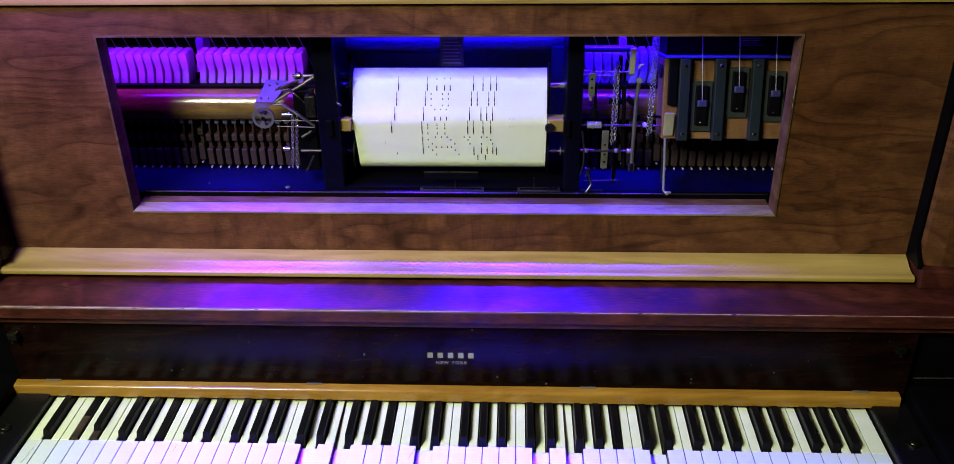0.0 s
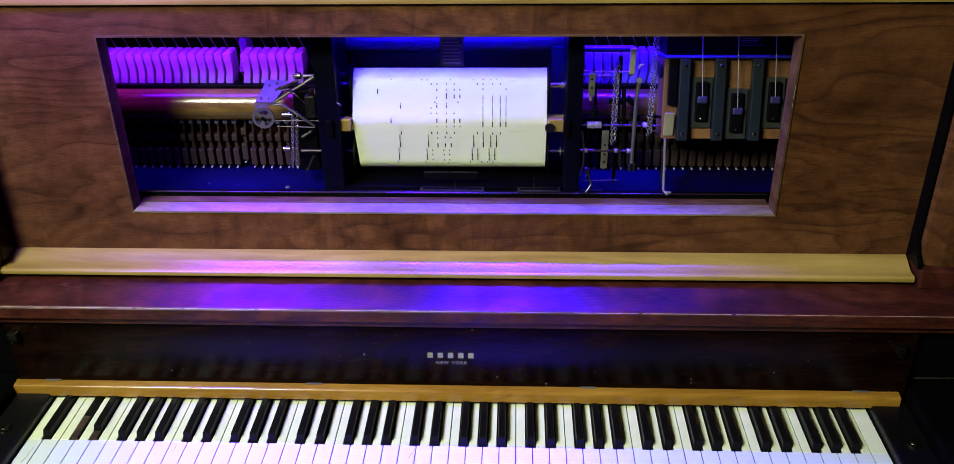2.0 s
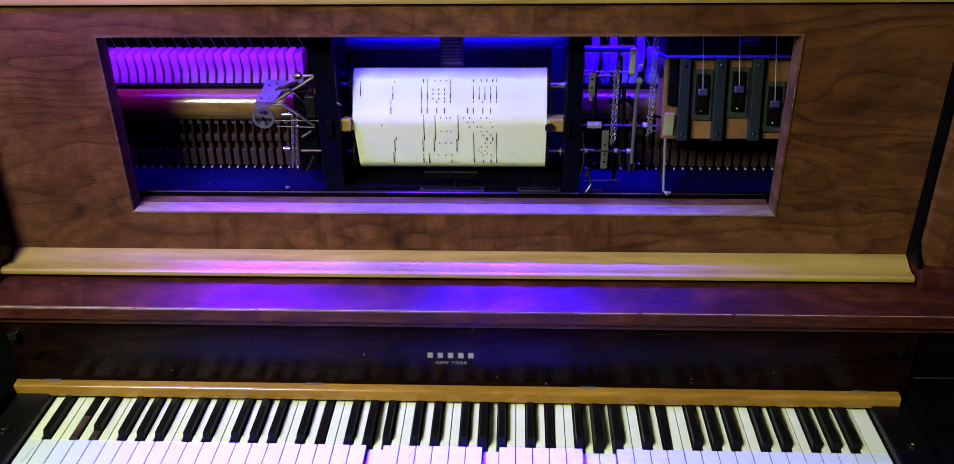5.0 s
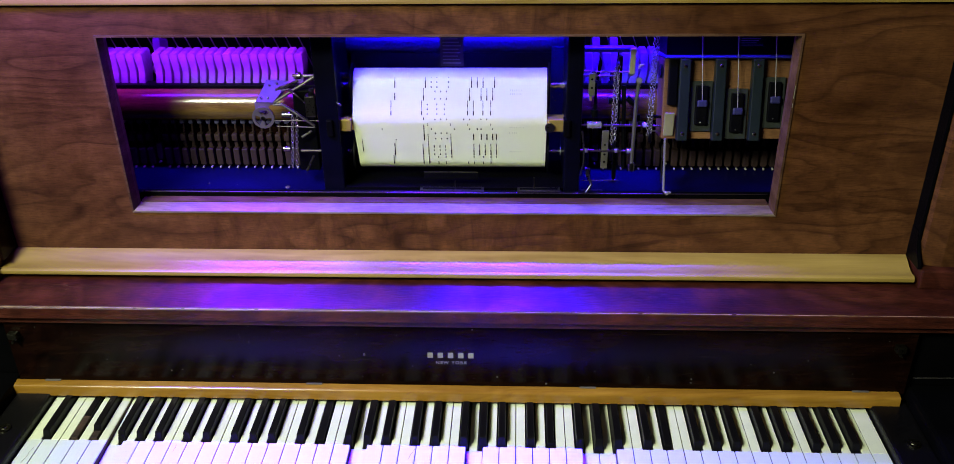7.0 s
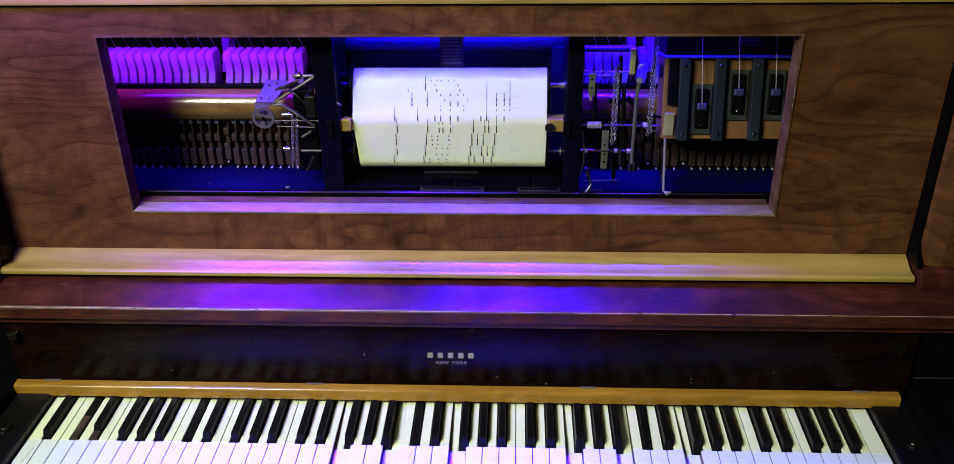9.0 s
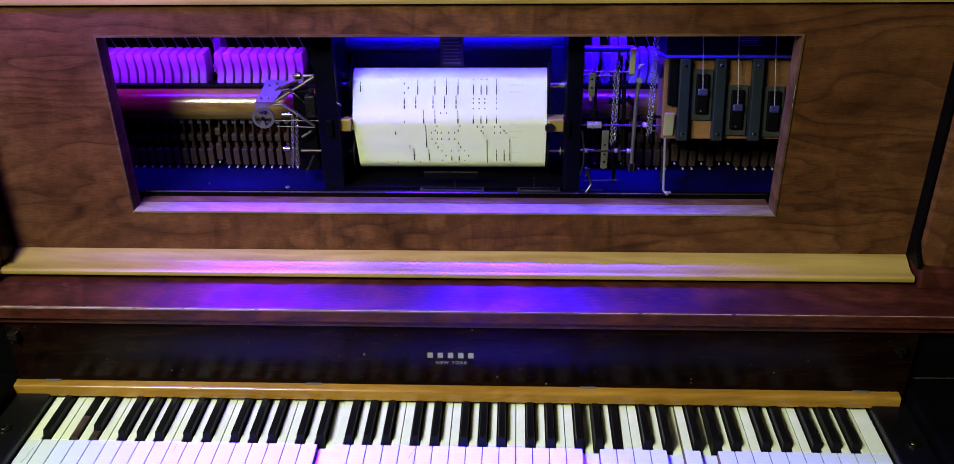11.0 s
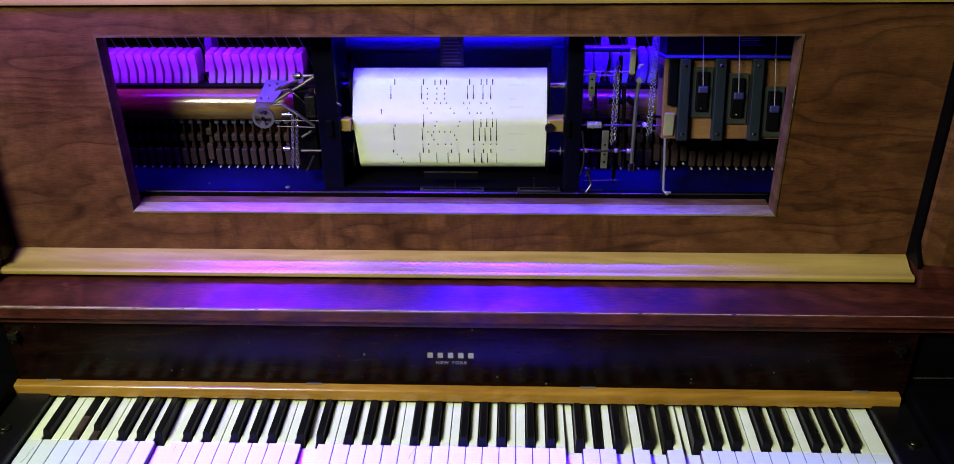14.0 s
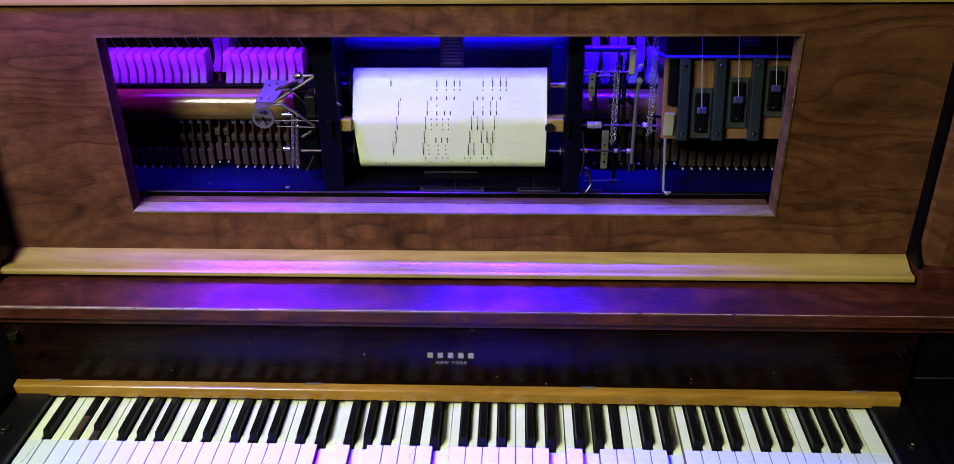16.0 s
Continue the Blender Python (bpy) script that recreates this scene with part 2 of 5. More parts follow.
def box(bm, x0, x1, y0, y1, z0, z1, bev=0.0, seg=2):
    made = bmesh.ops.create_cube(bm, size=1)
    vs = made["verts"]
    for v in vs:
        v.co = Vector((x0 if v.co.x < 0 else x1, y0 if v.co.y < 0 else y1, z0 if v.co.z < 0 else z1))
    if bev:
        es = list({e for v in vs for e in v.link_edges})
        bmesh.ops.bevel(bm, geom=es, offset=bev, segments=seg, affect="EDGES", profile=0.6)
    return bm


def boxed(*a, **k):
    return box(bmesh.new(), *a, **k)


def rod(bm, p, q, r, n=10, r2=None):
    p, q = Vector(p), Vector(q)
    d = q - p
    m = Matrix.Translation((p + q) / 2) @ d.to_track_quat("Z", "Y").to_matrix().to_4x4()
    bmesh.ops.create_cone(bm, cap_ends=True, segments=n, radius1=r, radius2=r if r2 is None else r2, depth=d.length, matrix=m)
    return bm


def tube(bm, pts, r, n=8):
    for p, q in zip(pts, pts[1:]):
        rod(bm, p, q, r, n)
    for p in pts[1:-1]:
        bmesh.ops.create_uvsphere(bm, u_segments=n, v_segments=6, radius=r, matrix=Matrix.Translation(p))
    return bm


def prism(bm, outline, axis, a, b, bev=0.0):
    """An outline in the plane across an axis, drawn out from a to b along it."""
    put = {"x": lambda u, v, w: (w, u, v), "y": lambda u, v, w: (u, w, v), "z": lambda u, v, w: (u, v, w)}[axis]
    lo = [bm.verts.new(put(u, v, a)) for u, v in outline]
    hi = [bm.verts.new(put(u, v, b)) for u, v in outline]
    fs = [bm.faces.new(lo), bm.faces.new(hi)]
    n = len(outline)
    for i in range(n):
        fs.append(bm.faces.new((lo[i], lo[(i + 1) % n], hi[(i + 1) % n], hi[i])))
    bmesh.ops.recalc_face_normals(bm, faces=fs)
    if bev:
        es = list({e for f in fs[:2] for e in f.edges})
        bmesh.ops.bevel(bm, geom=es, offset=bev, segments=2, affect="EDGES", profile=0.6)
    return bm


def arc(cy, cz, r, a0, a1, n):
    return [(cy + r * math.cos(radians(a0 + (a1 - a0) * i / n)), cz + r * math.sin(radians(a0 + (a1 - a0) * i / n))) for i in range(n + 1)]


# ---- room ----
def room():
    for name, dims, mat in (
        ("floor", (-2.2, 2.2, -2.8, 1.0, -0.05, 0.0), FLOOR_WOOD),
        ("ceiling", (-2.2, 2.2, -2.8, 1.0, 2.7, 2.75), WALL_PAINT),
        ("wall_north", (-2.2, 2.2, 0.9, 1.0, 0.0, 2.7), WALL_PAINT),
        ("wall_south", (-2.2, 2.2, -2.9, -2.8, 0.0, 2.7), WALL_PAINT),
        ("wall_west", (-2.3, -2.2, -2.8, 1.0, 0.0, 2.7), WALL_PAINT),
        ("wall_east", (2.2, 2.3, -2.8, 1.0, 0.0, 2.7), WALL_PAINT),
    ):
        ob = part(name, boxed(*dims), mat, None)
        tagged(ob, "plain room " + name.split("_")[0] + ", dim", name.split("_")[0], kind="structure")


room()

# ---- piano case ----
WX0, WX1, WZ0, WZ1 = -0.4793, 0.4673, 0.998, 1.267      # window in the upper panel
PX0, PX1, PZ0, PZ1 = -0.671, 0.666, 0.925, 1.3055      # upper panel
PY, PT = 0.100, 0.026
SHELF_Y, SHELF_Z = -0.018, 0.905
LEDGE_X0, LEDGE_X1 = -0.681, 0.6652

piano = thing("player_piano", "walnut upright player piano with an open window in its upper panel", "piano")


def panel():
    bm = bmesh.new()
    for y in (PY, PY + PT):
        o = [bm.verts.new((x, y, z)) for x, z in ((PX0, PZ0), (PX1, PZ0), (PX1, PZ1), (PX0, PZ1))]
        i = [bm.verts.new((x, y, z)) for x, z in ((WX0, WZ0), (WX1, WZ0), (WX1, WZ1), (WX0, WZ1))]
        for k in range(4):
            bm.faces.new((o[k], o[(k + 1) % 4], i[(k + 1) % 4], i[k]))
    vs = list(bm.verts)
    for base in (0, 4):
        for k in range(4):
            a, b = vs[base + k], vs[base + (k + 1) % 4]
            c, d = vs[8 + base + (k + 1) % 4], vs[8 + base + k]
            bm.faces.new((a, b, c, d))
    bmesh.ops.recalc_face_normals(bm, faces=bm.faces)
    part("upper_panel", bm, WALNUT, piano, "figured walnut veneer panel")
    # lining of the window: four mitred strips, chamfered towards the room
    d, inner, back = 0.0015, 0.006, 0.137
    cs = [(WX0, WZ0), (WX1, WZ0), (WX1, WZ1), (WX0, WZ1)]
    for k in range(4):
        (ax, az), (bx, bz) = cs[k], cs[(k + 1) % 4]
        def inn(x, z, s):
            return (x + (s if x < 0 else -s), z + (s if z < 1.1 else -s))
        bm = bmesh.new()
        rings = []
        for (x, z) in ((ax, az), (bx, bz)):
            ring = [(x, PY - 0.002, z), (*inn(x, z, 0.003)[:1], PY - 0.002, inn(x, z, 0.003)[1]),
                    (inn(x, z, inner)[0], PY + 0.012, inn(x, z, inner)[1]), (inn(x, z, inner)[0], back if k == 0 else 0.121, inn(x, z, inner)[1]), (x, back if k == 0 else 0.121, z)]
            rings.append([bm.verts.new(p) for p in ring])
        n = 5
        for j in range(n):
            bm.faces.new((rings[0][j], rings[0][(j + 1) % n], rings[1][(j + 1) % n], rings[1][j]))
        bm.faces.new(rings[0])
        bm.faces.new(rings[1])
        bmesh.ops.recalc_face_normals(bm, faces=bm.faces)
        part("window_lining", bm, LIT_SILL_WOOD if k == 0 else LINING, piano, "pale worn sill strip, strong light partly in its colour" if k == 0 else "worn walnut lining strip")
    part("sill_back", boxed(WX0 + 0.0065, WX1 - 0.0065, 0.1215, 0.1385, WZ0 + 0.003, WZ0 + 0.0078, 0.0006), LINING, piano, "dark walnut strip behind the sill")
    # chipped varnish on the right strip
    for z0, z1 in ((1.178, 1.196), (1.165, 1.171)):
        part("chip", boxed(WX1 - 0.0022, WX1 - 0.0012, PY - 0.0028, PY - 0.001, z0, z1, 0.0006), CREAM, piano, "pale chip in the varnish")


LINING = wood("lining_walnut", [(0.1, (0.030, 0.014, 0.007)), (0.5, (0.072, 0.038, 0.019)), (0.9, (0.13, 0.075, 0.040))], 0.45, coat=0.0, gloss=0.12)


def case():
    panel()
    # ledge with a coved top and a rounded front lip
    prof = [(0.104, 0.9355), (0.098, 0.9352), (0.090, 0.9318), (0.080, 0.9265), (0.072, 0.9232), (0.066, 0.9226), (0.0605, 0.9232), (0.0575, 0.9228), (0.0550, 0.9208),
            (0.0545, 0.9175), (0.0555, 0.9145), (0.0580, 0.9130), (0.104, 0.9130)]
    bm = prism(bmesh.new(), prof, "x", LEDGE_X0, LEDGE_X1)
    part("music_ledge", bm, LEDGE_WOOD, piano, "yellow varnished wooden ledge with a rounded lip", smooth=True)
    part("panel_foot", boxed(PX0, PX1, 0.085, 0.126, SHELF_Z, 0.9125), MAHOGANY, piano)
    # shelf over the keys
    prof = [(0.13, SHELF_Z), (SHELF_Y + 0.003, SHELF_Z), (SHELF_Y, SHELF_Z - 0.003), (SHELF_Y, SHELF_Z - 0.020), (SHELF_Y + 0.004, SHELF_Z - 0.0225), (0.13, SHELF_Z - 0.0225)]
    part("shelf", prism(bmesh.new(), prof, "x", -0.78, 0.78), MAHOGANY, piano, "mahogany shelf over the keys, edge worn pale")
    # worn bright arris of the shelf, broken here and there
    rnd, x = random.Random(3), -0.775
    while x < 0.775:
        w = rnd.uniform(0.03, 0.16)
        r = rnd.uniform(0.0004, 0.0008)
        part("worn_arris", rod(bmesh.new(), (x, SHELF_Y + 0.0012, SHELF_Z - 0.0012), (min(x + w, 0.776), SHELF_Y + 0.0012, SHELF_Z - 0.0012), r, 6), WORN_EDGE, piano)
        x += w + rnd.choice((0.0, 0.0, 0.002, 0.006))
    part("shelf_moulding", boxed(-0.78, 0.78, -0.008, 0.02, 0.870, 0.8825, 0.002), MAHOGANY, piano)
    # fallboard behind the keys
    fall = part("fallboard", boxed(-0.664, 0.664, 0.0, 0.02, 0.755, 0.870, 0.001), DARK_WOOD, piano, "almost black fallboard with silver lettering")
    strip = [(-0.014, 0.7405), (-0.014, 0.7545), (-0.0132, 0.7570), (-0.0110, 0.7588), (-0.0080, 0.7595), (0.001, 0.7600), (0.001, 0.7405)]
    part("key_strip", prism(bmesh.new(), strip, "x", -0.669, 0.655), STRIP_WOOD, piano, "golden brown wooden strip above the keys", smooth=True)
    for x in (-0.612, -0.210, 0.201, 0.600):
        part("hinge", boxed(x - 0.012, x + 0.012, -0.0030, 0.0005, 0.7599, 0.7613, 0.0004), HINGE, piano)
    for x, z in ((-0.650, 0.845), (0.640, 0.840)):
        knob = part("fallboard_catch", boxed(x - 0.007, x + 0.007, -0.011, 0.0, z - 0.005, z + 0.006, 0.002), DULL_STEEL, piano, "small dull steel catch")
        part("catch_pin", rod(bmesh.new(), (x, -0.013, z - 0.008), (x, -0.002, z - 0.008), 0.002, 10), DULL_STEEL, knob)
    # maker's mark: plain silver bars, and the city under it
    for i in range(5):
        x = -0.0365 + i * 0.0150
        part("mark", boxed(x, x + 0.0080, -0.0006, 0.0002, 0.8108, 0.8202), SILVER_PRINT, fall)
    cu = bpy.data.curves.new("city", "FONT")
    cu.body, cu.size, cu.align_x, cu.extrude = "NEW YORK", 0.0076, "CENTER", 0.0002
    cu.space_character = 1.25
    tmp = bpy.data.objects.new("city_curve", cu)
    scene.collection.objects.link(tmp)
    me = bpy.data.meshes.new_from_object(tmp)
    bpy.data.objects.remove(tmp)
    me.materials.clear()
    me.materials.append(SILVER_PRINT)
    ob = part("lettering", me, SILVER_PRINT, fall, "silver lettering NEW YORK")
    ob.matrix_basis = pose(-0.0015, -0.0006, 0.8000, 90)
    # dust and scuffs on the fallboard
    rnd = random.Random(11)
    for x, z in ((-0.425, 0.781), (0.139, 0.766), (0.352, 0.778), (0.352, 0.771), (0.066, 0.777), (0.21, 0.79), (-0.30, 0.835), (0.03, 0.862), (-0.13, 0.815), (0.47, 0.792), (-0.52, 0.80)):
        r = rnd.uniform(0.0006, 0.0014)
        part("dust_speck", boxed(x - r, x + r, -0.0008, 0.0002, z - r, z + r * rnd.uniform(0.6, 1.6)), TIN, fall)
    for _ in range(46):
        x, z, r = rnd.uniform(-0.64, 0.63), rnd.uniform(0.768, 0.866), rnd.uniform(0.0002, 0.0006)
        part("dust_speck", boxed(x - r, x + r, -0.0008, 0.0002, z - r, z + r), TIN, fall)
    part("worn_arris", rod(bmesh.new(), (0.6765, 0.0118, 0.7764), (0.736, 0.0118, 0.7774), 0.0005, 6), TIN, piano)
    # columns beside the panel, with foot blocks
    for s, xa in ((1, 0.6715), (-1, -0.6765)):
        f = 0.018 if s > 0 else 0.0
        o = [(xa, 0.150), (xa, 0.060 + f), (xa + s * 0.004, 0.052 + f), (xa + s * 0.03, 0.046 + f), (xa + s * 0.12, 0.046 + f), (xa + s * 0.12, 0.150)]
        part("column", prism(bmesh.new(), o, "z", 0.936, 1.33), WALNUT, piano, "walnut column at the end of the case")
        part("column_cheek", boxed(*sorted((xa - s * 0.005, xa - s * 0.0005)), 0.058 + f, 0.150, 0.936, 1.33, 0.001), BLACK if s > 0 else DARK_WOOD, piano, "dark edge strip beside the panel")
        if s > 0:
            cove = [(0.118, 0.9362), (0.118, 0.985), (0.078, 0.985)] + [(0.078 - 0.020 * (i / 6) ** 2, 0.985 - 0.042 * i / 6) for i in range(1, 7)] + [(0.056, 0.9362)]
            part("column_cove", prism(bmesh.new(), cove, "x", 0.6656, 0.6707), BLACK, piano, "black curved foot of the column edge")
        part("column_foot", boxed(*sorted((xa - 0.0002 if s > 0 else xa - 0.0055, xa + s * 0.12)), 0.0515 if s > 0 else 0.040, 0.150, SHELF_Z, 0.936, 0.003), MAHOGANY, piano)
        # key block, arm and end of the case
        x0, x1 = sorted((s * 0.6145, s * 0.668))
        kb = part("key_block", boxed(x0, x1, -0.168, -0.001, 0.700, 0.744, 0.004), BLACK_WORN, piano, "scuffed black key block")
        bm = rod(bmesh.new(), (s * 0.645, -0.095, 0.7435), (s * 0.645, -0.095, 0.7465), 0.009, 18)
        bmesh.ops.create_uvsphere(bm, u_segments=12, v_segments=6, radius=0.005, matrix=Matrix.Translation((s * 0.645, -0.095, 0.7465)) @ Matrix.Diagonal((1, 1, 0.4, 1)))
        part("block_screw", bm, DULL_STEEL, kb)
        x0, x1 = sorted((s * 0.669, s * 0.78))
        part("arm", boxed(x0, x1, -0.20, 0.10, 0.60, 0.762, 0.006), BLACK, piano, "black wooden arm beside the keys")
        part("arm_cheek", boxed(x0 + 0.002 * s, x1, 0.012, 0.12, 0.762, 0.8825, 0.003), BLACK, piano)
        x0, x1 = sorted((s * 0.70, s * 0.78))
        part("case_side", boxed(x0, x1, 0.151, 0.55, 0.0, 1.33, 0.002), WALNUT, piano)
        part("leg", boxed(*sorted((s * 0.69, s * 0.76)), -0.19, -0.12, 0.0, 0.60, 0.006), DARK_WOOD, piano)
    part("top_rail", boxed(-0.70, 0.70, PY - 0.008, 0.150, 1.3085, 1.33, 0.004), LEDGE_WOOD, piano)
    part("lid", boxed(-0.80, 0.80, PY - 0.01, 0.56, 1.331, 1.352, 0.006), WALNUT, piano)
    part("case_back", boxed(-0.70, 0.70, 0.50, 0.549, 0.0, 1.33), DARK_WOOD, piano)
    part("key_bed", boxed(-0.70, 0.70, -0.16, 0.30, 0.60, 0.690), DARK_WOOD, piano)
    part("key_slip", boxed(-0.668, 0.668, -0.185, -0.165, 0.66, 0.712, 0.002), DARK_WOOD, piano)
    part("lower_panel", boxed(-0.699, 0.699, 0.02, 0.045, 0.0, 0.60), WALNUT, piano)
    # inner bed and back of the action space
    part("inner_bed", boxed(-0.69, 0.69, 0.1505, 0.30, 0.985, 1.008), BED_BLUE_LIT, piano, "dark shelf inside the window, blue light put into its colour")
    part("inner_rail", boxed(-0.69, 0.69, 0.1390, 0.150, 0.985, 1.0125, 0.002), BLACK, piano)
    part("track", rod(bmesh.new(), (WX0 + 0.004, 0.1365, 1.0145), (WX1 - 0.004, 0.1365, 1.0145), 0.0011, 6), DULL_STEEL, piano, "thin bright metal track")
    # small white block added as a highlight on the sill
    part("sill_highlight", boxed(0.330, 0.336, 0.134, 0.1375, 1.0005, 1.0035, 0.0008), BUTTON, piano)
    for x, y, r in ((-0.259, 0.165, 0.0042), (-0.413, 0.150, 0.0014), (-0.385, 0.178, 0.0012), (-0.34, 0.174, 0.0010), (0.338, 0.150, 0.0040)):
        bm = bmesh.new()
        bmesh.ops.create_uvsphere(bm, u_segments=12, v_segments=6, radius=r, matrix=Matrix.Translation((x, y, 1.0085)) @ Matrix.Diagonal((1, 1, 0.5, 1)))
        part("bed_screw", bm, TIN, piano)
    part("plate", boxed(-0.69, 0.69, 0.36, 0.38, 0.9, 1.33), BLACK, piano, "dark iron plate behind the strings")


case()


# ---- keyboard ----
PITCH = 0.02356
KEY_Z, PIV_Y = 0.730, 0.12
WHITE = (0, 2, 3, 5, 7, 8, 10)                       # semitones of A B C D E F G from A
SHIFT = {1: 0.0035, 4: -0.0025, 6: 0.0025, 9: -0.0035, 11: 0.0}   # A# C# D# F# G# from the joint


def note_place(n):
    """Index of the white key, or of the joint that a black key stands over."""
    octave, s = divmod(n - 1, 12)
    if s in WHITE:
        return "white", octave * 7 + WHITE.index(s), s
    return "black", octave * 7 + sum(w < s for w in WHITE), s


keyboard = thing("piano_keyboard", "eighty-eight yellowed ivory and ebony piano keys", "keyboard")
NOTE_KEYS = {}
key_meshes = {}


def white_key(n, i, s):
    w, h = PITCH / 2 - 0.0006, KEY_Z
    cut = 0.0076
    left = -w if (s not in (2, 5, 7, 10, 0) or n == 1) else -PITCH / 2 + SHIFT[{2: 1, 5: 4, 7: 6, 10: 9, 0: 11}[s]] + cut
    right = w if (s not in (0, 3, 5, 8, 10) or n == 88) else PITCH / 2 + SHIFT[{0: 1, 3: 4, 5: 6, 8: 9, 10: 11}[s]] - cut
    tag = (round(left, 5), round(right, 5))
    if tag not in key_meshes:
        y0, y1, y2 = -0.150 - PIV_Y, -0.0995 - PIV_Y, 0.02 - PIV_Y
        key_meshes[tag] = (
            finish(prism(bmesh.new(), [(-w, y0), (w, y0), (w, y1), (right, y1), (right, y2), (left, y2), (left, y1), (-w, y1)], "z", -0.020, -0.0022), "white_key", KEY_WOOD),
            finish(box(bmesh.new(), -w, w, y0 - 0.001, y1 - 0.0001, -0.002, 0, 0.0006), "ivory_head", IVORY_HEAD),
            finish(box(bmesh.new(), left, right, y1 + 0.0001, y2, -0.002, -0.0001, 0.0004, 1), "ivory_tail", IVORY))
    body, head, tail = key_meshes[tag]
    ob = part("white_key", body, None, keyboard)
    ob.location = ((i - 25.5) * PITCH, PIV_Y, h)
    part("ivory_head", head, None, ob)
    part("ivory_tail", tail, None, ob)
    return ob


def black_mesh(y0, y1, top, mat, name):
    bm = bmesh.new()
    lo = [bm.verts.new(p) for p in ((-0.0066, y0, -0.012), (0.0066, y0, -0.012), (0.0066, y1, -0.012), (-0.0066, y1, -0.012))]
    hi = [bm.verts.new(p) for p in ((-0.0050, y0 + top * 0.55, top), (0.0050, y0 + top * 0.55, top), (0.0050, y1, top), (-0.0050, y1, top))]
    fs = [bm.faces.new(lo[::-1]), bm.faces.new(hi)] + [bm.faces.new((lo[k], lo[(k + 1) % 4], hi[(k + 1) % 4], hi[k])) for k in range(4)]
    es = [e for e in bm.edges if any(v in hi for v in e.verts)]
    bmesh.ops.bevel(bm, geom=es, offset=0.0012, segments=2, affect="EDGES", profile=0.6)
    return finish(bm, name, mat)


def make_keys():
    y0, y1 = -0.0985 - PIV_Y, 0.02 - PIV_Y
    full = black_mesh(y0, y1, 0.0115, EBONY, "black_key")
    stump = black_mesh(y0, y1, 0.0025, RAW_WOOD, "black_key")
    tail = black_mesh(-0.086 - PIV_Y, y1, 0.0115, EBONY, "ebony_tail")
    back = black_mesh(-0.052 - PIV_Y, y1, 0.0040, EBONY, "ebony_tail")
    for n in range(1, 89):
        kind, i, s = note_place(n)
        if kind == "white":
            NOTE_KEYS[n] = white_key(n, i, s)
        else:
            broken = n in (5, 7)
            ob = part("black_key", stump if broken else full, None, keyboard, "black key with its ebony top broken off, bare wood" if broken else "")
            ob.location = ((i - 26) * PITCH + SHIFT[s], PIV_Y, KEY_Z)
            if broken:
                part("ebony_tail", tail if n == 7 else back, None, ob)
            NOTE_KEYS[n] = ob


make_keys()


def crack(n, pts):
    """A hairline crack in the ivory of one key."""
    bm = bmesh.new()
    for (xa, ya), (xb, yb) in zip(pts, pts[1:]):
        rod(bm, (xa, ya - PIV_Y, 0.0), (xb, yb - PIV_Y, 0.0), 0.00025, 5)
    part("crack", bm, KEY_WOOD, NOTE_KEYS[n], "dark hairline crack")


crack(40, [(0.0035, -0.126), (0.0055, -0.118), (0.0085, -0.112), (0.0108, -0.1045)])
crack(1, [(0.002, -0.149), (0.0045, -0.136), (0.0038, -0.126), (0.006, -0.116)])
crack(16, [(-0.004, -0.120), (-0.002, -0.112), (-0.0025, -0.106)])


# ---- music roll ----
TRACK = (0.164, 1.118)                    # where the paper crosses the tracker bar
SUP, SUP_R = (0.212, 1.1565), 0.0255      # paper on the supply spool
TAK, TAK_R = (0.1965, 1.0565), 0.0245       # paper on the take-up spool
ROLL_X0, ROLL_X1 = -0.1497, 0.1363
ROLL_XC = (ROLL_X0 + ROLL_X1) / 2
SPEED = 0.0445                            # metres of paper a second


def tangent(c, r, p, side):
    """Where the line from p touches the circle, on the room's side of it."""
    dy, dz = p[0] - c[0], p[1] - c[1]
    d = math.hypot(dy, dz)
    a = math.atan2(dz, dy) + side * math.acos(r / d)
    return (c[0] + r * math.cos(a), c[1] + r * math.sin(a)), math.degrees(a)


(S_PT, S_ANG), (T_PT, T_ANG) = tangent(SUP, SUP_R, TRACK, -1), tangent(TAK, TAK_R, TRACK, 1)
S_LEN, T_LEN = math.dist(S_PT, TRACK), math.dist(T_PT, TRACK)


def paper_at(s):
    """The paper's place and slope, s metres along it from the tracker bar, bent softly over the bar."""
    if abs(s) > 0.012:
        return paper_run(s)
    ps = [paper_run(s + 0.010 * k / 4) for k in range(-4, 5)]
    y, z = sum(p[0] for p in ps) / 9, sum(p[1] for p in ps) / 9
    a, b = sum(p[2][0] for p in ps), sum(p[2][1] for p in ps)
    d = math.hypot(a, b)
    return y, z, (a / d, b / d)


